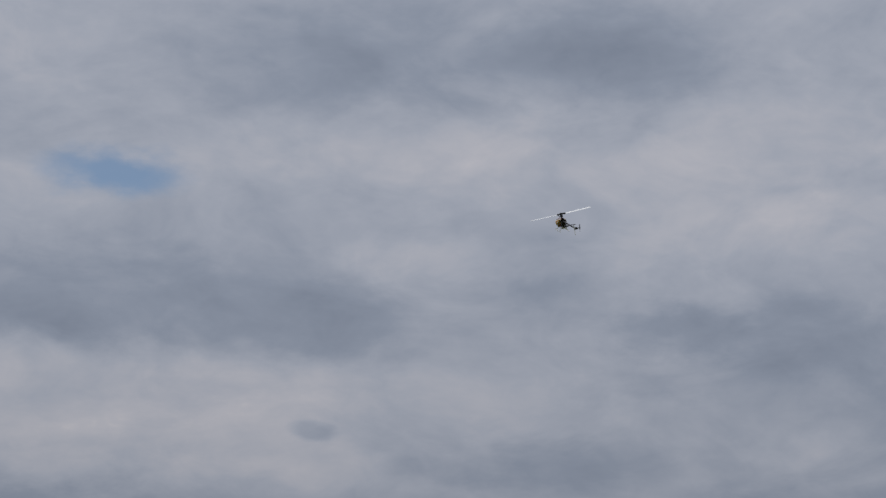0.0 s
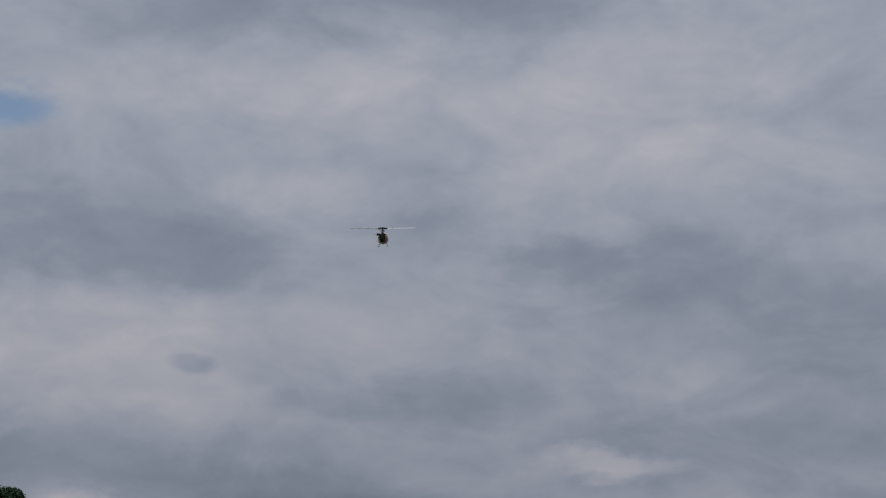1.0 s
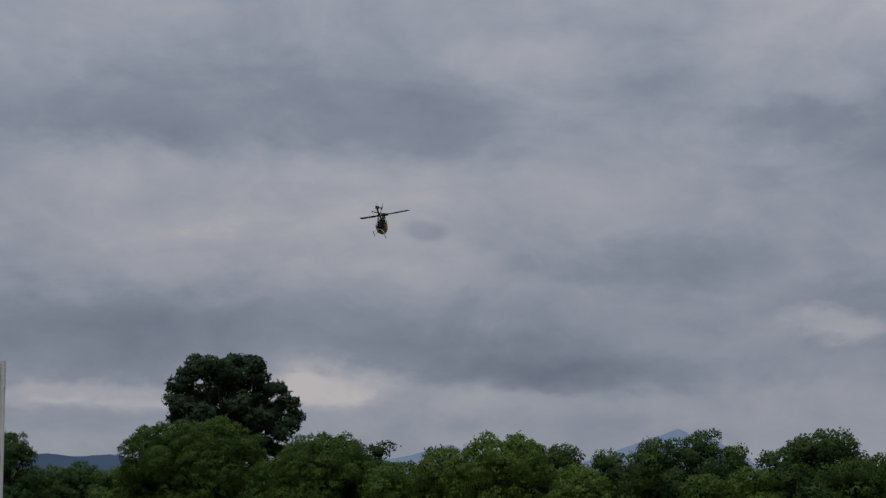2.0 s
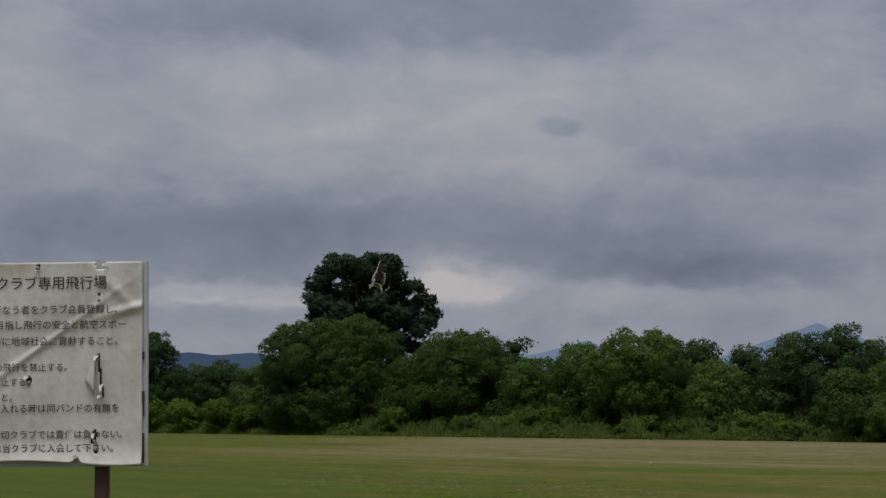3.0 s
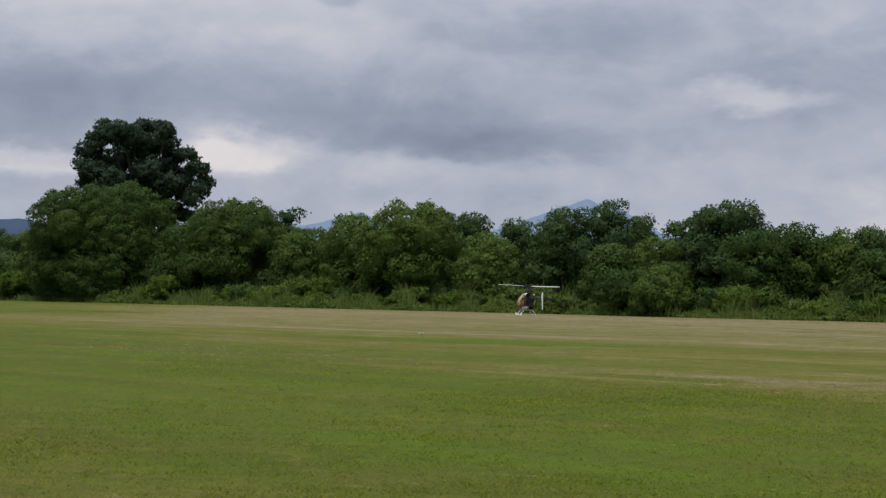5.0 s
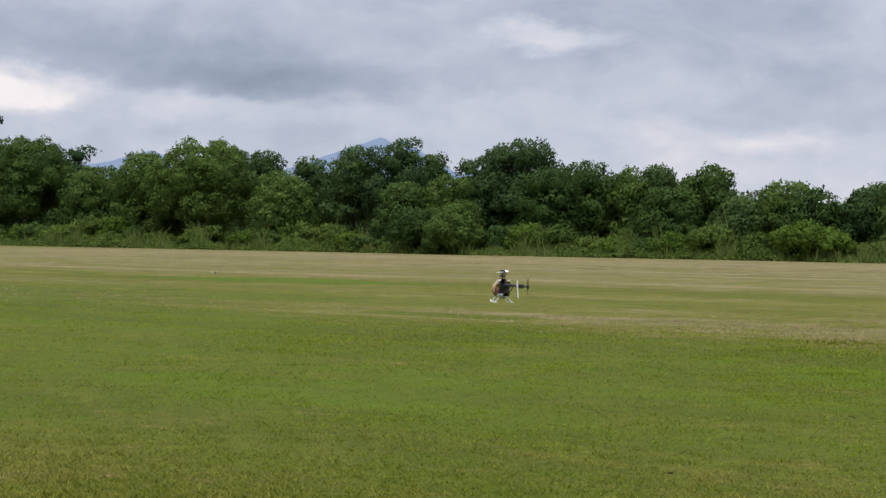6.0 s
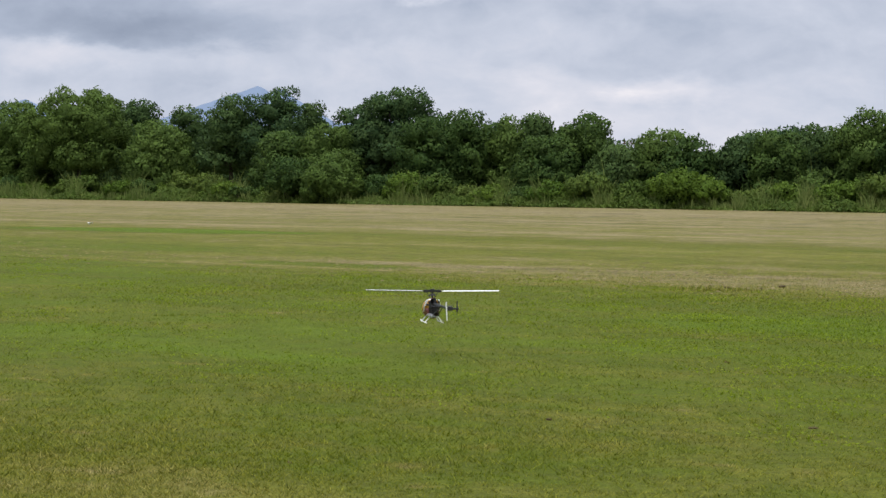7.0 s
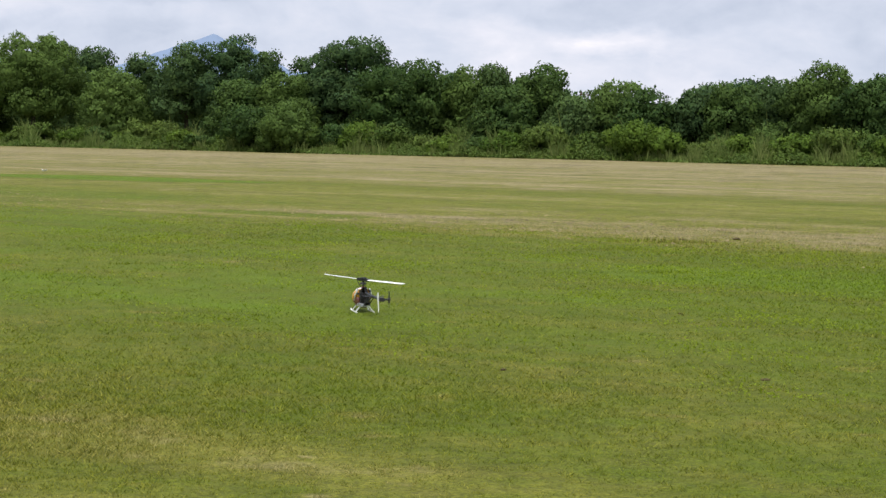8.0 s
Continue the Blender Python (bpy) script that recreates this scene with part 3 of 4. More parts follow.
W, D, F = "willow", "dark", "fresh"
TREES = [  # compass way, strip line, tip, spread, foliage
    (-15.6, 116, 2.3, 2.2, W), (-13.6, 118, 2.5, 2.2, W), (-11.9, 114, 2.6, 1.9, W), (-10.2, 115, 2.5, 1.7, D), (-9.0, 124, 1.55, 1.4, D), (-8.2, 126, 1.66, 1.5, D),
    (-7.2, 122, 1.5, 1.3, D), (-6.4, 113, 1.7, 1.9, W), (-1.2, 114, 2.58, 3.1, W), (-2.6, 113, 1.75, 1.8, W), (0.35, 121, 2.32, 1.0, D),
    (0.9, 114, 1.75, 1.9, W), (2.4, 115, 2.15, 2.0, W), (4.0, 114, 2.58, 2.9, W), (5.75, 122, 2.3, 1.2, D), (6.3, 113, 1.6, 1.9, W),
    (7.15, 122, 2.08, 1.0, D), (8.35, 117, 2.42, 1.6, D), (9.65, 118, 2.62, 1.7, D), (10.66, 123, 2.15, 0.75, D), (9.9, 111, 1.35, 1.5, W),
    (11.2, 112, 1.5, 1.5, W), (12.3, 116, 2.25, 1.7, D), (13.3, 117, 2.72, 2.2, D), (14.2, 114, 1.8, 2.0, W), (15.1, 116, 2.05, 1.8, W), (16.6, 117, 1.78, 1.1, W),
    (17.35, 118, 1.85, 0.9, D), (18.7, 115, 1.98, 1.7, W), (17.6, 112, 1.2, 1.6, W), (19.7, 113, 0.95, 1.3, D), (20.9, 115, 1.4, 1.7, W), (21.8, 114, 1.12, 1.5, W),
    (22.6, 116, 0.72, 1.2, W), (23.5, 115, 1.42, 1.4, D), (24.3, 114, 1.36, 1.4, W), (25.4, 116, 1.66, 1.4, D), (26.8, 115, 1.95, 1.9, W),
    (28.4, 114, 1.7, 2.0, W), (30.2, 114, 1.75, 2.2, W), (32.3, 114, 1.6, 2.4, D),
]


def make_woods():
    labels = {W: "rounded green willow tree at the field's edge", D: "dark green leafy tree in the riverside wood"}
    for k, (az, s, top, width, kind) in enumerate(TREES):
        make_tree(100 + k, az, s, top, width * 1.2, MAT[kind], labels[kind], base=0.06 if kind == W and top < 2.2 else 0.22)
    # the second rank that closes the gaps
    rng = random.Random(8)
    az = -16.0
    k = 0
    while az < 34:
        low = 1.05 if -9.4 < az < -7.0 else (0.55 if 19 < az < 23.2 else 1.3)
        make_tree(200 + k, az, 126 + rng.uniform(0, 5), low + rng.uniform(-0.1, 0.2), 2.3, MAT[D], labels[D], size=0.42, cover=0.6, rc=1.1)
        az += rng.uniform(1.2, 1.6)
        k += 1
    # the great willow and the tall dark tree behind it
    make_tree(60, -4.75, 112, 2.95, 4.9, MAT[W], "broad domed grey-green willow tree", base=0.0, size=0.24, cover=0.6, rc=0.75)
    make_tree(61, -3.94, 130, 4.98, 4.1, MAT["elm"], "tall dark tree with an open, ragged crown", size=0.40, cover=0.85, rc=0.66, droop=0.0,
              lumps=[(-0.40, 0.71, 0.055), (-0.37, 0.64, 0.06), (-0.34, 0.87, 0.05), (-0.40, 0.80, 0.05), (-0.25, 0.92, 0.05), (0.16, 0.925, 0.05), (0.19, 0.86, 0.06),
                     (-0.28, 0.72, 0.10), (-0.05, 0.86, 0.11), (0.13, 0.60, 0.10), (0.27, 0.62, 0.08), (0.0, 0.57, 0.12), (-0.18, 0.66, 0.10), (-0.33, 0.80, 0.08), (-0.33, 0.68, 0.09), (-0.30, 0.56, 0.10), (-0.22, 0.87, 0.08),
                     (-0.20, 0.75, 0.10), (-0.20, 0.62, 0.11), (-0.12, 0.90, 0.08), (-0.08, 0.78, 0.11), (-0.06, 0.64, 0.12), (0.0, 0.93, 0.07),
                     (0.04, 0.82, 0.10), (0.06, 0.68, 0.11), (0.10, 0.92, 0.07), (0.15, 0.84, 0.09), (0.17, 0.72, 0.09), (0.20, 0.90, 0.05),
                     (0.22, 0.62, 0.09), (0.26, 0.78, 0.06), (0.30, 0.68, 0.07), (0.35, 0.78, 0.06), (0.40, 0.72, 0.055), (0.44, 0.70, 0.05),
                     (0.46, 0.64, 0.05), (0.42, 0.60, 0.06), (0.38, 0.54, 0.06), (0.30, 0.56, 0.07), (0.30, 0.46, 0.07), (0.20, 0.48, 0.09),
                     (0.10, 0.50, 0.10), (-0.10, 0.48, 0.13), (-0.25, 0.45, 0.12)])


def make_shrub(seed, azimuth, s, height, width, mat, label, size=0.23, cover=0.7):
    rng = np.random.default_rng(seed)
    x, y, r = at(azimuth, s)
    root = thing("shrub", label, "shrub", "shrubs along the field's edge")
    root.matrix_world = pose(x, y, 0)
    big = min(height * 0.46, width * 0.4)
    heads = [(0.0, 0.0, height - big, big)]
    for k in range(5):
        rad = height * rng.uniform(0.22, 0.36)
        a = 1.2566 * k + rng.uniform(-0.4, 0.4)
        out = max(0.1, width * 0.5 - rad)
        heads.append((math.cos(a) * out, math.sin(a) * out * 0.8, rng.uniform(0.35, 0.75) * height - 0.3 * rad, rad))
    clumps = head_clumps(rng, heads, 0.20 * height)
    p, d, soft = spray(rng, clumps, size, cover)
    # upright shoots that stand out of the top
    p[:, 2] += np.where(rng.random(len(p)) < 0.06, rng.uniform(0, 0.3, len(p)) * height * 0.5, 0.0)
    p[:, 2] = np.maximum(p[:, 2], 0.05)
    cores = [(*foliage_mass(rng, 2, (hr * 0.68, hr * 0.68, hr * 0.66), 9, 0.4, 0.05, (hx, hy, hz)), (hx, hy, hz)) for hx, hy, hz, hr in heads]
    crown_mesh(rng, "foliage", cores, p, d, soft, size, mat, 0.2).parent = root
    bm = bmesh.new()
    for hx, hy, hz, hr in heads:
        limb(bm, (hx * 0.3, hy * 0.3, -0.05), (hx, hy, hz), 0.05, 0.015, 5)
    part("stem", bm, MAT["bark"], root)


def make_shrubs():
    rng = np.random.default_rng(21)
    k = 0
    az = -15.0
    while az < 33:
        s = 107.6 + rng.uniform(0, 2.5)
        r = at(az, s)[2]
        h = rng.uniform(1.15, 2.3) * (1.0 + max(0.0, (r - 140) / 200))
        w = rng.uniform(1.8, 3.4)
        mat = MAT[("weed", "fresh", "willow", "fresh", "weed")[k % 5]]
        make_shrub(300 + k, az, s, h, w, mat, "low dense green shrub among weeds")
        az += math.degrees(w / r) * rng.uniform(0.55, 0.95)
        k += 1
    for a, s, h, w in ((-10.2, 106.9, 3.9, 4.2), (-9.3, 107.1, 3.6, 3.6), (-8.3, 106.8, 3.8, 4.0), (-7.5, 107.4, 3.0, 3.2), (-11.3, 107.0, 3.6, 4.0), (-12.6, 107.0, 3.4, 4.0)):
        make_shrub(500 + int(a * 10) % 97, a, s, h, w, MAT[F], "tall bright green broadleaf shrub", 0.40)
    for a, h, w in ((10.05, 3.4, 3.0), (11.35, 3.5, 3.4), (11.0, 2.7, 3.0), (21.6, 2.5, 2.2)):
        make_shrub(700 + int(a * 10), a, 107.0, h, w, MAT[W if a < 20 else F], "rounded willow bush in front of the weeds", 0.22)


def make_weeds():
    """Reeds, tall grasses and weeds in front of the shrubs, too many to count."""
    rng = np.random.default_rng(33)
    n = 30000
    az = rng.uniform(-16, 34, n)
    s = 106.3 + rng.gamma(1.8, 1.1, n)
    a = np.radians(az)
    r = s / (STRIP[0] * np.sin(a) + STRIP[1] * np.cos(a))
    patch = np.clip(0.35 + 0.75 * np.sin(az * 2.1 + 1.5 * np.sin(az * 0.9)) * np.sin(az * 5.3), 0.05, 1.0)
    h = (0.34 + 1.30 * rng.random(n) ** 1.6) * (0.38 + 1.0 * patch) * np.clip(0.55 + (s - 106.3) / 3.0, 0.5, 1.25)
    h = np.where(rng.random(n) < 0.02, h * 1.6, h)
    w = rng.uniform(0.03, 0.085, n)
    x, y = r * np.sin(a), r * np.cos(a)
    t = rng.uniform(0, 2 * np.pi, n)
    lx, ly = np.cos(t) * h * rng.uniform(0.1, 0.55, n), np.sin(t) * h * rng.uniform(0.1, 0.55, n)
    cx, cy = np.cos(a) * w * 0.5, -np.sin(a) * w * 0.5
    zero = np.zeros(n)
    v = np.stack([np.stack([x - cx, y - cy, zero], 1), np.stack([x + cx, y + cy, zero], 1),
                  np.stack([x + lx * 0.45 + cx * 0.8, y + ly * 0.45 + cy * 0.8, h * 0.62], 1),
                  np.stack([x + lx, y + ly, h * 0.95], 1),
                  np.stack([x + lx * 0.45 - cx * 0.8, y + ly * 0.45 - cy * 0.8, h * 0.62], 1)], 1).reshape(-1, 3)
    f = np.arange(5 * n).reshape(n, 5)
    tagged(raw_mesh("tall_weeds", v, f, MAT["reed"]), "tall weeds and reeds along the mown edge", "weeds", kind="stuff")
    # leafy weeds between them: a low bank of small leaves, higher and lower by turns
    n = 60000
    az = rng.uniform(-16, 34, n)
    a = np.radians(az)
    s = 106.2 + rng.gamma(2.0, 0.9, n)
    r = s / (STRIP[0] * np.sin(a) + STRIP[1] * np.cos(a))
    u = r * a
    tall = 0.75 + 0.5 * np.sin(u * 0.55) * np.sin(u * 0.21 + 1.0) + 0.25 * np.sin(u * 1.9)
    top = np.clip(tall, 0.3, 1.5) * np.clip((s - 106.0) / 1.6, 0.25, 1.0)
    z = top * np.sqrt(rng.random(n))
    c = np.stack([r * np.sin(a), r * np.cos(a), z], 1)
    nrm = np.stack([-np.sin(a) * 0.6, -np.cos(a) * 0.6, np.full(n, 0.8)], 1)
    q = leaf_quads(rng, c, nrm, 0.26)
    i = np.arange(n) * 4
    f = np.concatenate([np.stack([i, i + 1, i + 2], 1), np.stack([i, i + 2, i + 3], 1)])
    tagged(raw_mesh("leafy_weeds", q, f, MAT["weed"]), "leafy green weeds in a bank along the mown edge", "weeds", kind="stuff")


# ---- club sign ----
SIGN_W, SIGN_H = 1.82, 0.905
INK = plain("sign_ink", (0.030, 0.025, 0.025), 0.6, 0, 60, 0.4)
FADED = plain("faded_sign_ink", (0.070, 0.060, 0.056), 0.6, 0, 60, 0.4)
BOARD = plain("sign_board", (0.50, 0.51, 0.52), 0.55, 0.0, 14, 0.15, 0.002)
SIGN_DARK = plain("sign_near_black", (0.035, 0.033, 0.03), 0.8, 0, 30, 0.3)
RUSTY = plain("brown_post_paint", (0.075, 0.032, 0.022), 0.6, 0.1, 25, 0.3, 0.002)
RIVET = plain("rivet_steel", (0.35, 0.34, 0.33), 0.35, 0.9, 60, 0.2)
# unit of the layout: one four-hundredth of a metre, from the sheet's upper right corner
UNIT = SIGN_H / 362.0


def spot(px, py):
    """A place on the sheet's face, in the sign's space: its centre is the board's centre."""
    return (SIGN_W / 2 - (292 - px) * UNIT, SIGN_H / 2 - (py - 431) * UNIT)


def sheet_depth(x, z):
    """How far the sheet stands off the board: creases, buckles and curling edges."""
    d = 0.006 + 0.004 * math.sin(x * 9 + z * 4) + 0.003 * math.sin(z * 17 - x * 6)
    # the long diagonal crease
    c = (z - 0.06) - 0.72 * (x - 0.42)
    d += 0.013 * math.exp(-(c / 0.016) ** 2) * max(0.0, 1 - abs(x - 0.42) / 0.5)
    # a buckle running in from the right edge
    c = (z - 0.255) - 0.25 * (x - 0.9)
    d += 0.015 * math.exp(-(c / 0.02) ** 2) * max(0.0, min(1.0, (x - 0.62) / 0.2))
    c = (z - 0.38) + 0.9 * (x - 0.72)
    d += 0.010 * math.exp(-(c / 0.03) ** 2) * max(0.0, 1 - abs(x - 0.78) / 0.16)
    # the loose lower edge rolls forward
    d += 0.030 * max(0.0, (-z - 0.34) / 0.11) ** 2
    return d


def bottom_edge(x):
    px = 292 - (SIGN_W / 2 - x) / UNIT
    e = 786 - 3 * math.sin(px * 0.022)
    e -= 11 * math.exp(-((px - 172) / 6.0) ** 2)
    if px > 175:
        e += 5 * min(1.0, (px - 175) / 80)
    return SIGN_H / 2 - (e - 431) * UNIT


def make_sign():
    root = thing("club_sign", "weathered flying-club notice on a torn white sheet, brown steel posts", "sign")
    # box board with a folded rim
    bm = bmesh.new()
    bmesh.ops.create_cube(bm, size=1.0, matrix=Matrix.Diagonal((SIGN_W + 0.012, 0.022, SIGN_H + 0.006, 1)))
    bmesh.ops.bevel(bm, geom=bm.edges[:], offset=0.004, segments=2, affect="EDGES")
    board = part("board", bm, BOARD, root, "pale grey metal backing board")
    board.matrix_world = pose(0.004, 0.014, 0)
    # the printed sheet
    bm = bmesh.new()
    nx, nz = 220, 110
    grid = []
    for i in range(nx + 1):
        col = []
        x = -SIGN_W / 2 + (SIGN_W - 0.012) * i / nx
        lo, hi = bottom_edge(x), SIGN_H / 2 - 0.001
        for j in range(nz + 1):
            z = lo + (hi - lo) * j / nz
            col.append(bm.verts.new((x, -sheet_depth(x, z), z)))
        grid.append(col)
    # torn places: top notches and rips
    tears = [(213, 437, 10, 9), (99, 439, 4, 5), (209, 612, 2.2, 18), (213, 640, 2.4, 20), (216, 664, 2.2, 9), (85, 640, 6, 6), (203, 738, 4, 10), (199, 750, 4, 6), (206, 768, 4, 3), (210, 489, 3, 3)]

    def torn(x, z):
        for px, py, a, b in tears:
            cx, cz = spot(px, py)
            if ((x - cx) / (a * UNIT)) ** 2 + ((z - cz) / (b * UNIT)) ** 2 < 1:
                return True
        return False
    for i in range(nx):
        for j in range(nz):
            q = (grid[i][j], grid[i + 1][j], grid[i + 1][j + 1], grid[i][j + 1])
            mid = sum((v.co for v in q), Vector()) / 4
            if not torn(mid.x, mid.z):
                bm.faces.new(q)
    for v in [v for v in bm.verts if not v.link_faces]:
        bm.verts.remove(v)
    ext = bmesh.ops.extrude_face_region(bm, geom=bm.faces[:])
    for v in [g for g in ext["geom"] if isinstance(g, bmesh.types.BMVert)]:
        v.co.y -= 0.0014
    bmesh.ops.recalc_face_normals(bm, faces=bm.faces[:])
    sheet = part("sheet", bm, MAT["banner"], root, "creased white vinyl sheet with rips and rust stains")
    sheet.data.shade_smooth()
    # near-black patches behind the rips, board grey at the top notch; curled flaps, rivets
    for px, py, a, b in tears:
        cx, cz = spot(px, py)
        bm = bmesh.new()
        bmesh.ops.create_circle(bm, cap_ends=True, segments=10, radius=1.0)
        for v in bm.verts:
            k = 1.05 + 0.25 * math.sin(v.index * 2.3)
            v.co = (cx + v.co.x * a * UNIT * k * 1.1, 0.0015, cz + v.co.y * b * UNIT * k)
        bmesh.ops.reverse_faces(bm, faces=bm.faces[:])
        part("rip", bm, SIGN_DARK if py != 437 else BOARD, root, "dark rip in the sheet")
    for px, py, ln, turn in ((206, 598, 15, 10), (214, 650, 18, -8), (214, 668, 10, 30), (225, 436, 9, 70), (200, 737, 12, -20), (82, 634, 9, 25), (172, 776, 9, 80)):
        cx, cz = spot(px, py)
        bm = bmesh.new()
        rows = []
        for k in range(6):
            t = k / 5
            wv = (1 - t) * 7 * UNIT + 1 * UNIT
            y = -0.012 - 0.035 * math.sin(t * 2.2)
            rows.append([bm.verts.new((-wv / 2, y, -t * ln * UNIT)), bm.verts.new((wv / 2, y - 0.004, -t * ln * UNIT))])
        for a_, b_ in zip(rows, rows[1:]):
            bm.faces.new((a_[0], a_[1], b_[1], b_[0]))
        ext = bmesh.ops.extrude_face_region(bm, geom=bm.faces[:])
        for v in [g for g in ext["geom"] if isinstance(g, bmesh.types.BMVert)]:
            v.co.y -= 0.0015
        flap = part("torn_flap", bm, MAT["banner"], root, "curled torn flap")
        flap.matrix_world = pose(cx, 0, cz, 0, turn, 0)
    # the big three-cornered flap that hangs from the long rip
    bm = bmesh.new()
    a0, b0, c0 = spot(205, 588), spot(185, 644), spot(212, 668)
    rows = []
    for k in range(9):
        t = k / 8
        left = Vector((a0[0] + (b0[0] - a0[0]) * t, 0, a0[1] + (b0[1] - a0[1]) * t))
        right = Vector((a0[0] + (c0[0] - a0[0]) * t, 0, a0[1] + (c0[1] - a0[1]) * t))
        row = []
        for j in range(7):
            w_ = j / 6
            q = left.lerp(right, w_)
            q.y = -0.016 - 0.030 * w_ * math.sin(t * 2.4) - 0.006 * math.sin(w_ * 3.1) * t
            q.x -= 0.02 * w_ * w_ * t
            row.append(bm.verts.new(q))
        rows.append(row)
    for r0, r1 in zip(rows, rows[1:]):
        for j in range(6):
            bm.faces.new((r0[j], r0[j + 1], r1[j + 1], r1[j]))
    flap = part("torn_flap", bm, MAT["banner"], root, "three-cornered flap hanging from a rip")
    flap.data.shade_smooth()
    mod = flap.modifiers.new("thickness", "SOLIDIFY")
    mod.thickness = 0.0015
    for px, py in ((99, 441), (210, 500), (206, 602), (211, 667), (85, 645), (203, 750)):
        cx, cz = spot(px, py)
        bm = bmesh.new()
        bmesh.ops.create_uvsphere(bm, u_segments=10, v_segments=6, radius=0.009)
        rv = part("rivet", bm, RIVET, root)
        rv.matrix_world = pose(cx, -0.012, cz)
    # black marks along the right rim
    for y0, y1 in ((592, 606), (662, 706), (736, 788)):
        x, z0 = spot(288.3, y0)
        z1 = spot(0, y1)[1]
        bm = bmesh.new()
        bmesh.ops.create_cube(bm, size=1.0, matrix=Matrix.Translation((x, -0.0025, (z0 + z1) / 2)) @ Matrix.Diagonal((4 * UNIT, 0.012, abs(z0 - z1), 1)))
        part("tape", bm, SIGN_DARK, root, "black peeling edge tape")
    # the notice, line by line: words, right end, middle height, size of a character
    lines = [("ンクラブ専用飛行場", 225, 470, 25.2, INK), ("を行なう者をクラブ会員登録し、", 254, 517, 16.8, FADED), ("を目指し飛行の安全と航空スポー", 259, 544, 16.8, FADED),
             ("と共に地域社会に貢献すること。", 254, 573, 16.8, FADED), ("全ての飛行を禁止する。", 163, 619, 15.6, FADED), ("を禁止する。", 97, 645, 15.6, FADED),
             ("こと。", 66, 672, 15.6, FADED), ("源を入れる時は同バンドの有無を", 248, 692, 16.4, FADED), ("は一切クラブでは責任は負わない。", 262, 738, 16.2, FADED),
             ("には当クラブに入会して下さい。", 246, 762, 16.0, FADED)]
    for words, right, mid, size, ink in lines:
        # each short run of characters follows the sheet's buckles
        for k, ch in enumerate(words):
            cx, cz = spot(right - (len(words) - k - 0.5) * size, mid)
            cu = bpy.data.curves.new("lettering", "FONT")
            cu.body, cu.size, cu.align_x, cu.align_y = ch, size * UNIT * 1.0, "CENTER", "CENTER"
            cu.offset = 0.00035
            cu.materials.append(ink)
            ob = new("lettering", cu)
            ob.parent = root
            ob.matrix_world = pose(cx, -sheet_depth(cx, cz) - 0.0075, cz, 90, 0, 0)
    # square posts behind the board, sunk into the ground
    base = -(1.536 + SIGN_H / 2)
    for px in (215, 292 - SIGN_W / UNIT + 77):
        x = spot(px, 0)[0]
        bm = bmesh.new()
        bmesh.ops.create_cube(bm, size=1.0, matrix=Matrix.Translation((x, 0.056, (base - 0.15 + 0.36) / 2)) @ Matrix.Diagonal((0.062, 0.05, 0.36 - base + 0.15, 1)))
        bmesh.ops.bevel(bm, geom=bm.edges[:], offset=0.006, segments=2, affect="EDGES")
        for v in bm.verts:
            v.co.x += 0.017 * v.co.z
        part("post", bm, RUSTY, root, "brown painted steel post")
    root.matrix_world = pose(-1.596 - SIGN_W / 2 + 0.004, 8.62, 1.536 + SIGN_H / 2 - 0.004, 0, -0.6, 0)


# ---- model helicopter: nose +y, up +z, skids on z = 0 ----
HUB = 0.308
HELI = {
    "yellow": plain("canopy_yellow", (0.54, 0.26, 0.02), 0.28, 0, 18, 0.1),
    "plum": plain("canopy_plum", (0.16, 0.055, 0.05), 0.28, 0, 18, 0.1),
    "white": plain("white_plastic", (0.78, 0.78, 0.77), 0.35, 0, 30, 0.06),
    "carbon": plain("carbon_plate", (0.012, 0.012, 0.014), 0.55, 0.0, 90, 0.3),
    "black": plain("black_plastic", (0.012, 0.012, 0.013), 0.55, 0, 60, 0.2),
    "alloy": plain("machined_alloy", (0.55, 0.55, 0.57), 0.3, 0.95, 60, 0.12),
    "blade": plain("blade_gelcoat", (0.74, 0.74, 0.72), 0.3, 0, 20, 0.06),
    "engine": plain("engine_casting", (0.035, 0.033, 0.03), 0.5, 0.5, 50, 0.3),
    "tank": plain("fuel_tank", (0.20, 0.18, 0.15), 0.3, 0, 20, 0.1),
}


def rod(bm, a, b, r, sides=10):
    a, b = Vector(a), Vector(b)
    m = Matrix.Translation((a + b) / 2) @ (b - a).to_track_quat("Z", "Y").to_matrix().to_4x4()
    bmesh.ops.create_cone(bm, cap_ends=True, segments=sides, radius1=r, radius2=r, depth=(b - a).length, matrix=m)


def block(bm, centre, size, bevel=0.0, turn=(0, 0, 0)):
    m = pose(*centre, *turn) @ Matrix.Diagonal((*size, 1))
    g = bmesh.ops.create_cube(bm, size=1.0, matrix=m)
    if bevel:
        vs = set(g["verts"])
        bmesh.ops.bevel(bm, geom=[e for e in bm.edges if e.verts[0] in vs], offset=bevel, segments=2, affect="EDGES")


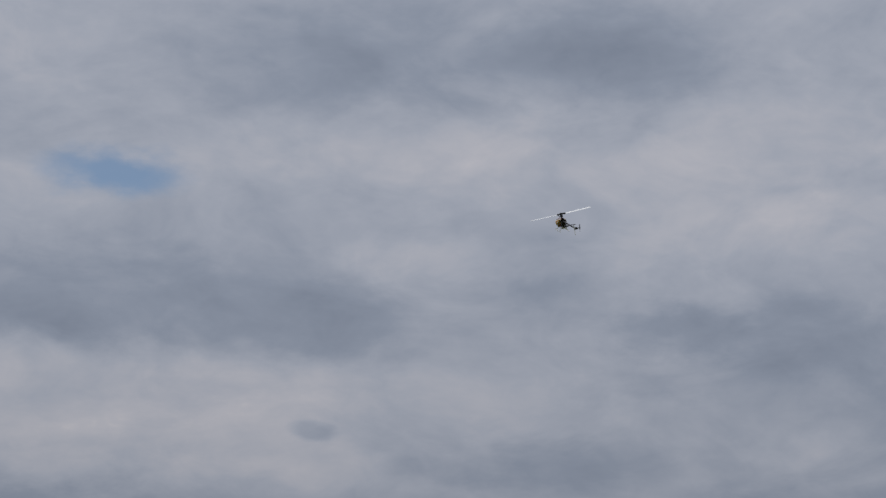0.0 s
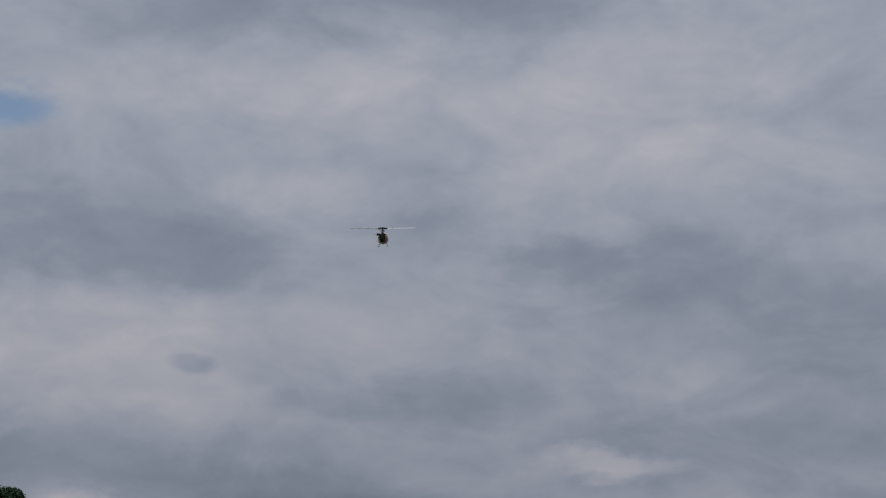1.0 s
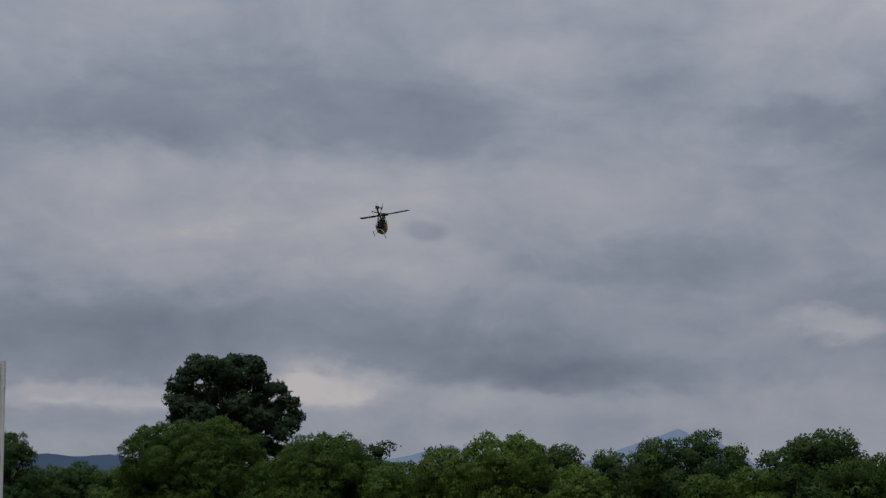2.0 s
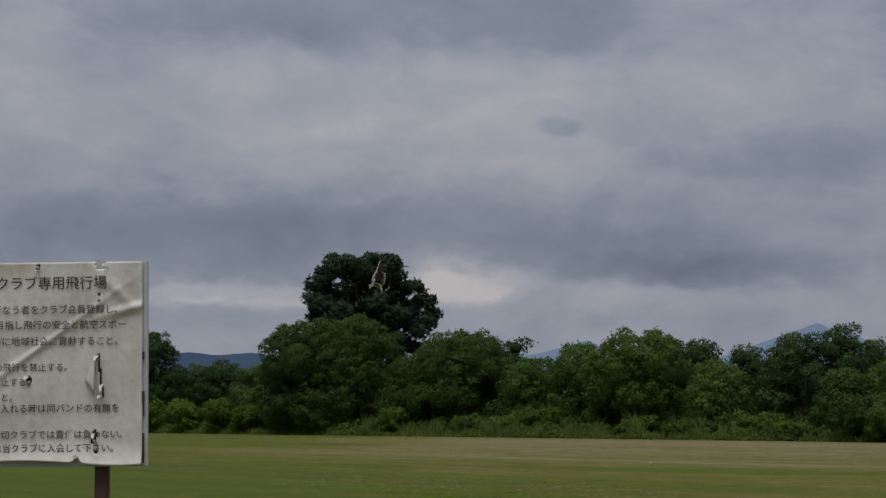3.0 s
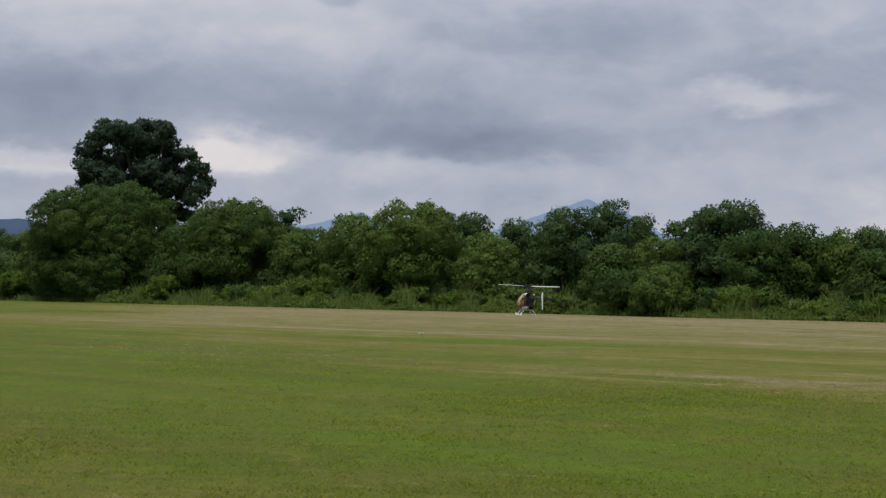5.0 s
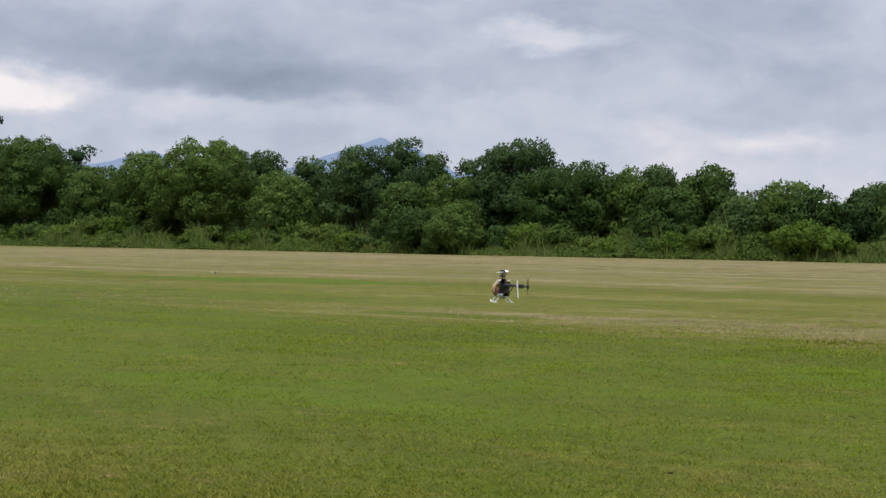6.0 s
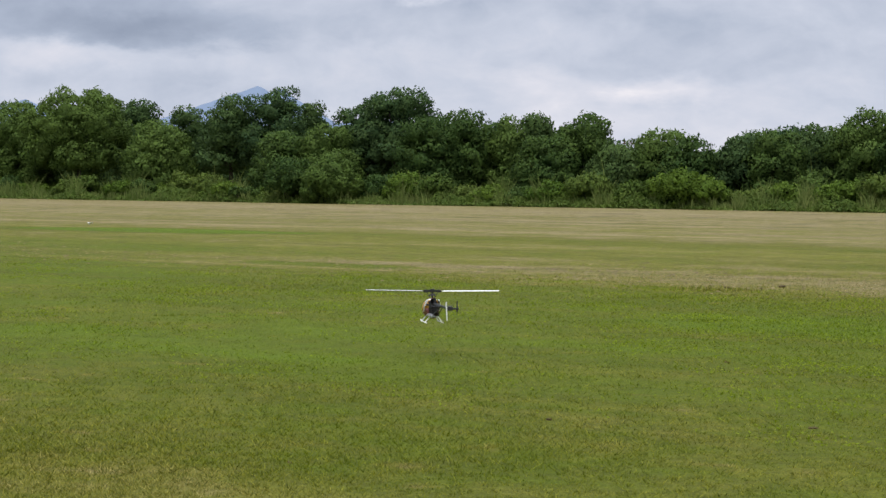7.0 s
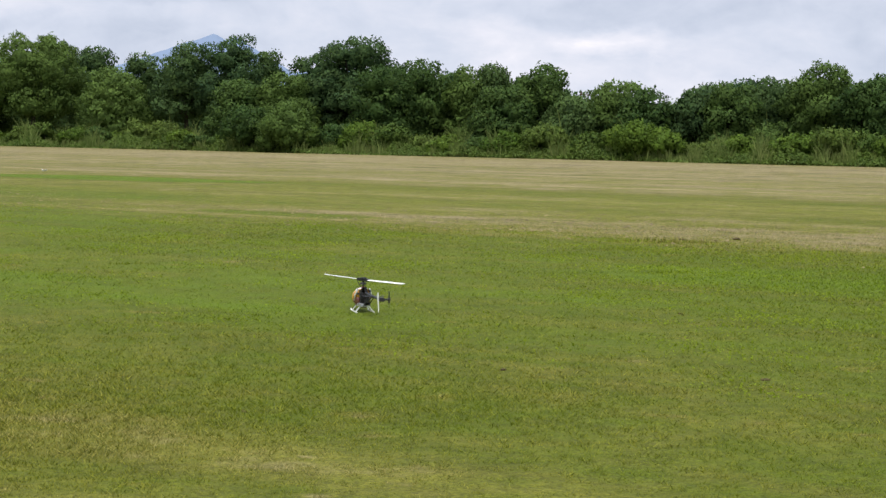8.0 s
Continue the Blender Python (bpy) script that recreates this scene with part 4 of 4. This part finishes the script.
def canopy_shell(bm, y0, y1, z_lo, z_hi, side=None):
    """A stretch of the egg-shaped canopy: rings from y0 to y1, kept between two heights."""
    rings = []
    ny, na = 12, 28
    for i in range(ny + 1):
        y = y0 + (y1 - y0) * i / ny
        t = (y + 0.05) / 0.33              # 0 at the rear lip, 1 at the nose
        swell = max(0.0, 1 - max(0.0, t) ** 2.3) ** 0.55
        flare = 0.56 + 0.44 * math.sin(min(1.0, max(0.0, t) / 0.5) * math.pi / 2)
        wd = 0.092 * flare * swell * (0.93 + 0.07 * math.sin(max(0, t) * 3))
        top = 0.130 + 0.115 * max(0.0, 1 - max(0.0, t) ** 1.7) ** 0.75
        bot = 0.130 - 0.088 * max(0.0, 1 - max(0.0, t) ** 3.0) ** 0.6
        ring = []
        for k in range(na):
            a = 2 * math.pi * k / na
            c, s = math.cos(a), math.sin(a)
            z = (top + bot) / 2 + s * (top - bot) / 2
            ring.append((math.copysign(abs(c) ** 0.85, c) * wd, y, z))
        rings.append(ring)
    verts = [[bm.verts.new(p) for p in r] for r in rings]
    for i in range(ny):
        for k in range(na):
            q = (verts[i][k], verts[i][(k + 1) % na], verts[i + 1][(k + 1) % na], verts[i + 1][k])
            yc = sum(v.co.y for v in q) / 4
            zc = sum(v.co.z for v in q) / 4 + 0.35 * (yc - 0.08)
            if yc > 0.20:
                zc = 0.0            # the nose is dark like the belly
            if z_lo <= zc < z_hi:
                bm.faces.new(q)
    for v in [v for v in bm.verts if not v.link_faces]:
        bm.verts.remove(v)
    bmesh.ops.recalc_face_normals(bm, faces=bm.faces[:])


def make_helicopter():
    root = thing("model_helicopter", "yellow radio-controlled model helicopter with white skids and blades", "model helicopter")
    for lo, hi, mat, label, name in ((-1, 0.112, "plum", "dark plum canopy belly", "canopy_belly"), (0.112, 0.185, "yellow", "glossy yellow-orange canopy", "canopy"), (0.185, 0.197, "white", "white canopy stripe", "canopy_stripe"),
                                     (0.197, 9, "plum", "dark plum canopy top", "canopy_top")):
        bm = bmesh.new()
        canopy_shell(bm, -0.05, 0.279, lo, hi)
        ob = part(name, bm, HELI[mat], root, label)
        ob.data.shade_smooth()
        mod = ob.modifiers.new("thickness", "SOLIDIFY")
        mod.thickness = 0.003
    # white flash along the canopy's rear lip
    for sx in (-1, 1):
        bm = bmesh.new()
        rod(bm, (sx * 0.055, -0.045, 0.225), (sx * 0.078, 0.0, 0.16), 0.007, 8)
        rod(bm, (sx * 0.078, 0.0, 0.16), (sx * 0.076, 0.04, 0.11), 0.007, 8)
        part("canopy_flash", bm, HELI["white"], root, "white flash on the canopy edge")
    # carbon side frames with lightening holes left open between plates
    for sx in (-1, 1):
        bm = bmesh.new()
        block(bm, (sx * 0.044, -0.02, 0.205), (0.003, 0.24, 0.022), 0.0008)
        block(bm, (sx * 0.044, -0.05, 0.16), (0.003, 0.18, 0.02), 0.0008)
        block(bm, (sx * 0.044, 0.0, 0.085), (0.003, 0.26, 0.03), 0.0008)
        for y in (-0.12, -0.04, 0.05, 0.11):
            block(bm, (sx * 0.044, y, 0.145), (0.003, 0.022, 0.13), 0.0008, (12, 0, 0))
        part("side_frame", bm, HELI["carbon"], root, "black carbon side plate")
    bm = bmesh.new()
    block(bm, (0, -0.005, 0.125), (0.070, 0.12, 0.07), 0.006)
    for k in range(5):
        block(bm, (0, -0.09, 0.10 + 0.016 * k), (0.076, 0.06, 0.007), 0.001)
    rod(bm, (0, -0.09, 0.09), (0, -0.09, 0.185), 0.026, 14)
    part("engine", bm, HELI["engine"], root, "finned nitro engine")
    bm = bmesh.new()
    rod(bm, (-0.045, -0.02, 0.075), (-0.045, -0.19, 0.085), 0.017, 14)
    rod(bm, (-0.045, -0.19, 0.085), (-0.045, -0.23, 0.078), 0.006, 8)
    rod(bm, (-0.045, -0.02, 0.075), (-0.02, -0.05, 0.10), 0.009, 8)
    part("muffler", bm, HELI["alloy"], root, "bright exhaust muffler")
    bm = bmesh.new()
    block(bm, (0, 0.06, 0.085), (0.055, 0.10, 0.05), 0.012)
    part("fuel_tank", bm, HELI["tank"], root)
    for y, z in ((0.02, 0.215), (-0.05, 0.225), (-0.09, 0.2)):
        bm = bmesh.new()
        block(bm, (0.012, y, z), (0.02, 0.04, 0.035), 0.002)
        part("servo", bm, HELI["black"], root)
    bm = bmesh.new()
    bmesh.ops.create_cone(bm, cap_ends=True, segments=28, radius1=0.066, radius2=0.066, depth=0.014, matrix=pose(0, -0.02, 0.178))
    part("main_gear", bm, HELI["black"], root)
    bm = bmesh.new()
    rod(bm, (0, 0, 0.15), (0, 0, HUB), 0.009, 12)
    part("mast", bm, HELI["black"], root)
    bm = bmesh.new()
    bmesh.ops.create_cone(bm, cap_ends=True, segments=18, radius1=0.032, radius2=0.024, depth=0.02, matrix=pose(0, 0, 0.272))
    for k in range(3):
        a = 2.1 * k + 0.4
        rod(bm, (0.03 * math.cos(a), 0.03 * math.sin(a), 0.272), (0.024 * math.cos(a), 0.024 * math.sin(a), 0.2), 0.0028, 6)
    part("swashplate", bm, HELI["black"], root)
    # tail
    bm = bmesh.new()
    rod(bm, (0, -0.10, 0.188), (0, -0.775, 0.188), 0.0125, 14)
    part("tail_boom", bm, HELI["black"], root, "black tail boom")
    for sx in (-1, 1):
        bm = bmesh.new()
        rod(bm, (sx * 0.03, -0.12, 0.075), (sx * 0.012, -0.45, 0.18), 0.0045, 8)
        part("boom_support", bm, HELI["black"], root)
    bm = bmesh.new()
    block(bm, (0.012, -0.775, 0.188), (0.05, 0.055, 0.036), 0.005)
    rod(bm, (0, -0.79, 0.188), (0.078, -0.79, 0.188), 0.008, 8)
    part("tail_gearbox", bm, HELI["black"], root)
    bm = bmesh.new()
    outline = [(-0.72, 0.215), (-0.745, 0.248), (-0.768, 0.250), (-0.775, 0.19), (-0.806, 0.082), (-0.794, 0.070), (-0.781, 0.074), (-0.752, 0.16)]
    vs = [bm.verts.new((-0.019, y, z)) for y, z in outline]
    f = bm.faces.new(vs)
    g = bmesh.ops.extrude_face_region(bm, geom=[f])
    for v in [e for e in g["geom"] if isinstance(e, bmesh.types.BMVert)]:
        v.co.x += 0.004
    bmesh.ops.recalc_face_normals(bm, faces=bm.faces[:])
    part("tail_fin", bm, HELI["white"], root, "white upright tail fin")
    bm = bmesh.new()
    block(bm, (0, -0.48, 0.192), (0.21, 0.05, 0.003), 0.001)
    part("stabiliser", bm, HELI["carbon"], root, "black horizontal stabiliser")
    # landing gear
    for sx in (-1, 1):
        bm = bmesh.new()
        rod(bm, (sx * 0.082, -0.13, 0.008), (sx * 0.082, 0.13, 0.008), 0.006, 10)
        rod(bm, (sx * 0.082, 0.13, 0.008), (sx * 0.082, 0.16, 0.024), 0.006, 10)
        part("skid", bm, HELI["white"], root, "white landing skid")
    for y in (-0.08, 0.09):
        for sx in (-1, 1):
            bm = bmesh.new()
            rod(bm, (0, y, 0.064), (sx * 0.045, y, 0.060), 0.0055, 8)
            rod(bm, (sx * 0.045, y, 0.060), (sx * 0.082, y + 0.012, 0.01), 0.0052, 8)
            part("skid_strut", bm, HELI["white"], root, "white bowed skid strut")
    # rotor, turning on the mast: its own space has the hub at the origin
    bm = bmesh.new()
    block(bm, (0, 0, 0), (0.12, 0.030, 0.020), 0.004)
    block(bm, (0, 0, 0.004), (0.05, 0.05, 0.034), 0.006)
    for sx in (-1, 1):
        block(bm, (sx * 0.065, 0, 0), (0.045, 0.036, 0.026), 0.005)
        rod(bm, (sx * 0.055, 0.035, -0.002), (sx * 0.03, 0.02, -0.055), 0.003, 6)
    rotor = part("rotor_head", bm, HELI["black"], root, "black rotor head with blade grips")
    for sx in (-1, 1):
        bm = bmesh.new()
        prof = [(-0.027, 0.0), (-0.011, 0.003), (0.009, 0.004), (0.022, 0.0), (0.008, -0.003), (-0.010, -0.002)]
        rings = []
        for x in (0.075, 0.12, 0.60, 0.645, 0.65):
            k = {0.075: 0.5, 0.12: 1.0, 0.60: 1.0, 0.645: 0.92, 0.65: 0.6}[x]
            rings.append([bm.verts.new((sx * x, p * k * sx, q * k + p * k * 0.09 + 0.006 * (x / 0.65) ** 2)) for p, q in prof])
        for a_, b_ in zip(rings, rings[1:]):
            for k in range(6):
                bm.faces.new((a_[k], a_[(k + 1) % 6], b_[(k + 1) % 6], b_[k]))
        bm.faces.new(rings[0])
        bm.faces.new(rings[-1])
        bmesh.ops.recalc_face_normals(bm, faces=bm.faces[:])
        blade = part("main_blade", bm, HELI["blade"], rotor, "long rotor blade, white above and black beneath")
        blade.data.materials.append(HELI["black"])
        for poly in blade.data.polygons:
            poly.material_index = 1 if poly.normal.z < -0.05 else 0
    bm = bmesh.new()
    rod(bm, (-0.012, 0, 0), (0.012, 0, 0), 0.011, 12)
    block(bm, (0, 0, 0), (0.012, 0.016, 0.06), 0.002)
    tail_rotor = part("tail_rotor", bm, HELI["black"], root, "black tail rotor hub")
    for sz in (-1, 1):
        bm = bmesh.new()
        block(bm, (0, 0, sz * 0.046), (0.003, 0.022, 0.054), 0.001, (0, 0, 8 * sz))
        part("tail_blade", bm, HELI["carbon"], tail_rotor, "dark tail rotor blade")
    return root, rotor, tail_rotor


def make_extras():
    # power poles that stand out of the wood
    for az, s, top, r in ((20.02, 119, 1.22, 0.16), (23.4, 119, 1.52, 0.09)):
        x, y, rr = at(az, s)
        h = EYE + rr * math.tan(radians(top))
        root = thing("utility_pole", "grey utility pole rising behind the trees", "pole")
        root.matrix_world = pose(x, y, 0, 0, 0, 30)
        bm = bmesh.new()
        bmesh.ops.create_cone(bm, cap_ends=True, segments=12, radius1=r, radius2=r * 0.7, depth=h, matrix=pose(0, 0, h / 2))
        part("pole", bm, BOARD, root)
        if r > 0.1:
            for z in (h - 0.3, h - 0.9):
                bm = bmesh.new()
                block(bm, (0, 0, z), (1.3, 0.09, 0.1), 0.01)
                for k in (-0.5, -0.2, 0.2, 0.5):
                    rod(bm, (k, 0, z), (k, 0, z + 0.22), 0.05, 8)
                part("crossarm", bm, RUSTY, root, "crossarm with insulators")
    # a scrap of white litter on the mown strip
    bm = bmesh.new()
    bmesh.ops.create_grid(bm, x_segments=4, y_segments=4, size=0.09)
    rng = random.Random(5)
    for v in bm.verts:
        v.co.z = rng.uniform(0.03, 0.12)
    g = bmesh.ops.extrude_face_region(bm, geom=bm.faces[:])
    for v in [e for e in g["geom"] if isinstance(e, bmesh.types.BMVert)]:
        v.co.z += 0.004
    me = bpy.data.meshes.new("litter")
    bm.to_mesh(me)
    bm.free()
    me.materials.append(HELI["white"])
    ob = new("litter", me)
    ob.matrix_world = pose(5.48, 72.1, 0)
    tagged(ob, "crumpled scrap of white litter lying on the grass", "litter")


def make_clods():
    """Lumps of dry earth and rank tufts that the mower left."""
    soil = plain("dry_soil", (0.11, 0.085, 0.045), 0.95, 0, 40, 0.3, 0.004, 0.1)
    rng = np.random.default_rng(77)
    for x, y, r in ((4.28, 13.3, 0.035), (5.95, 12.45, 0.04), (12.5, 29.5, 0.05), (12.95, 29.2, 0.03), (13.5, 29.6, 0.06), (2.1, 11.6, 0.02), (7.3, 17.2, 0.03)):
        v, f = foliage_mass(rng, 3, (r * 1.3, r * 0.8, r * 0.34), 9, 0.6, r * 0.14)
        ob = raw_mesh("clod", v, f, soil)
        ob.matrix_world = pose(x, y, r * 0.1, 0, 0, rng.uniform(0, 360))
        tagged(ob, "dark clod of dry earth lying in the mown grass", "earth clod", "clods in the grass")
    for x, y, n, tall in ((11.7, 28.9, 170, 0.17), (12.2, 28.7, 120, 0.14), (10.4, 27.0, 90, 0.11), (9.3, 22.4, 120, 0.08), (2.9, 24.3, 120, 0.08)):
        a = rng.uniform(0, 2 * np.pi, n)
        d = np.sqrt(rng.random(n)) * tall * 2.6
        bx, by = np.cos(a) * d * 1.8, np.sin(a) * d * 0.7
        h = tall * rng.uniform(0.35, 1.0, n) * (1.1 - d / (tall * 3))
        w = rng.uniform(0.004, 0.008, n)
        la = rng.uniform(0, 2 * np.pi, n)
        tri = np.stack([np.stack([bx - w, by, np.full(n, -0.012)], 1), np.stack([bx + w, by, np.full(n, -0.012)], 1),
                        np.stack([bx + np.cos(la) * h * 0.6, by + np.sin(la) * h * 0.6, h], 1)], 1)
        ob = raw_mesh("grass_tuft", tri.reshape(-1, 3), np.arange(3 * n).reshape(n, 3), MAT["blade"])
        ob.matrix_world = pose(x, y, 0)
        tagged(ob, "rank tuft of longer fresh green grass", "grass tuft", kind="stuff")


def make_clippings():
    """Dry clippings left in rows by the mower: small flat heaps over the straw-coloured strips."""
    rng = np.random.default_rng(91)
    near, far = 4200, 5200
    s = np.concatenate([rng.normal(31.5, 2.3, near), 72 + 33 * rng.random(far) ** 0.7])
    n = near + far
    az = np.radians(rng.uniform(-15, 33, n))
    r = s / (STRIP[0] * np.sin(az) + STRIP[1] * np.cos(az))
    x, y = r * np.sin(az), r * np.cos(az)
    row = 0.5 + 0.5 * np.sin(s * np.where(s < 60, 2.6, 0.9) + 1.2 * np.sin(x * 0.17))
    keep = rng.random(n) < 0.25 + 0.75 * row
    x, y, s = x[keep], y[keep], s[keep]
    n = len(x)
    big = np.where(s < 60, 0.5, 0.95)
    w = rng.uniform(0.03, 0.10, n) * big
    d = w * rng.uniform(0.3, 0.7, n)
    h = w * rng.uniform(0.2, 0.5, n)
    lo = np.full(n, -0.004)
    v = np.stack([np.stack([x - w, y, lo], 1), np.stack([x + w * rng.uniform(-0.4, 0.4, n), y - d, lo], 1), np.stack([x + w, y, lo], 1),
                  np.stack([x, y + d, lo], 1), np.stack([x + w * rng.uniform(-0.6, 0.6, n), y, h], 1)], 1).reshape(-1, 3)
    i = np.arange(n) * 5
    f = np.concatenate([np.stack([i + a, i + b, i + 4], 1) for a, b in ((0, 1), (1, 2), (2, 3), (3, 0))])
    tagged(raw_mesh("grass_clippings", v, f, MAT["clipping"]), "dry brown grass clippings strewn over mown strips", "clippings", kind="stuff")
    # coarse fresh grass that has outgrown the lawn, in patches
    n = 190000
    s = rng.uniform(11.5, 28, n)
    az = np.radians(rng.uniform(-4, 33, n))
    r = s / (STRIP[0] * np.sin(az) + STRIP[1] * np.cos(az))
    x, y = r * np.sin(az), r * np.cos(az)
    patch = np.sin(x * 1.7 + 1.3 * np.sin(y * 0.9)) * np.sin(y * 1.3 + 1.1 * np.sin(x * 0.7)) + 0.6 * np.sin(x * 5.1 + 2 * np.sin(y * 3.0)) * np.sin(y * 4.3)
    keep = rng.random(n) < np.clip(0.10 + 0.55 * patch, 0.02, 0.8) * np.clip((s - 11) / 8, 0.3, 1)
    x, y = x[keep], y[keep]
    n = len(x)
    c = np.stack([x, y, rng.uniform(0.0, 0.035, n)], 1)
    q = leaf_quads(rng, c, np.stack([np.full(n, 0.0), np.full(n, -0.35), np.full(n, 1.3)], 1), 0.03)
    i = np.arange(n) * 4
    f = np.concatenate([np.stack([i, i + 1, i + 2], 1), np.stack([i, i + 2, i + 3], 1)])
    tagged(raw_mesh("coarse_grass", q, f, MAT["coarse"]), "bright green coarse grass in patches on the lawn", "grass", kind="stuff")


make_ground()
make_hills()
make_woods()
make_shrubs()
make_weeds()
make_sign()
helicopter, rotor_head, tail_rotor = make_helicopter()
make_extras()
make_clods()
make_clippings()
make_grass()


def motions():
    # seconds, hub place, pitch (nose up), bank (right side down), heading (0: away, counter-clockwise)
    flight = [
        (0.0, 5.368, 33.869, 10.932, 25.0, -13.0, 365.0),
        (0.5, 5.269, 33.027, 10.218, 14.0, -9.0, 351.0),
        (1.0, 4.034, 31.759, 8.885, 11.0, -1.0, 346.0),
        (1.5, 2.071, 29.193, 7.366, -8.0, 2.0, 345.0),
        (1.7, 1.330, 28.510, 6.892, -7.0, 6.0, 347.0),
        (2.8, -1.501, 25.357, 4.022, -8.0, 21.0, 361.0),
        (3.0, -1.526, 24.680, 3.663, -6.0, 17.0, 362.0),
        (3.5, -0.817, 23.337, 3.253, 0.0, 13.0, 362.0),
        (4.0, 0.217, 22.173, 2.811, 1.0, 6.0, 364.0),
        (4.5, 1.479, 21.046, 2.169, 3.0, 5.0, 366.0),
        (5.0, 2.675, 20.228, 1.762, 0.0, 3.0, 365.0),
        (5.2, 3.088, 19.866, 1.623, 0.0, 2.0, 364.0),
        (6.3, 4.574, 18.748, 1.104, 0.0, 1.0, 359.0),
        (6.5, 4.641, 18.519, 0.917, 0.0, 1.0, 359.0),
        (7.0, 4.686, 18.287, 0.644, 0.0, 0.0, 357.0),
        (7.5, 4.353, 17.833, 0.335, 0.0, 0.0, 357.0),
        (8.0, 4.324, 17.786, 0.310, 0.0, 0.0, 358.0),
    ]
    rows = []
    for t, x, y, z, pitch, bank, turn in flight:
        m = pose(0, 0, 0, pitch, bank, turn)
        m.translation = Vector((x, y, z)) - m.to_3x3() @ Vector((0, 0, HUB))
        rows.append((t, m))
    walk(helicopter, rows)
    # rotor: it seems to turn slowly, as the camera catches it
    spin = [(0.0, 344), (0.5, 342), (1.0, 320), (1.2, 352), (1.4, 425), (1.5, 489), (1.7, 540), (2.2, 625), (2.8, 718), (3.0, 778), (3.3, 849), (3.5, 900),
            (3.8, 948), (4.0, 985), (4.25, 1040), (4.5, 1090), (5.0, 1154), (5.2, 1178), (6.3, 1193), (6.5, 1238), (7.0, 1271), (7.5, 1301), (8.0, 1327)]
    walk(rotor_head, [(t, pose(0, 0, HUB, 0, 0, -a)) for t, a in spin])
    walk(tail_rotor, [(k / 10, pose(0.078, -0.79, 0.188, 36.0 * k, 0, 0)) for k in range(81)])


motions()
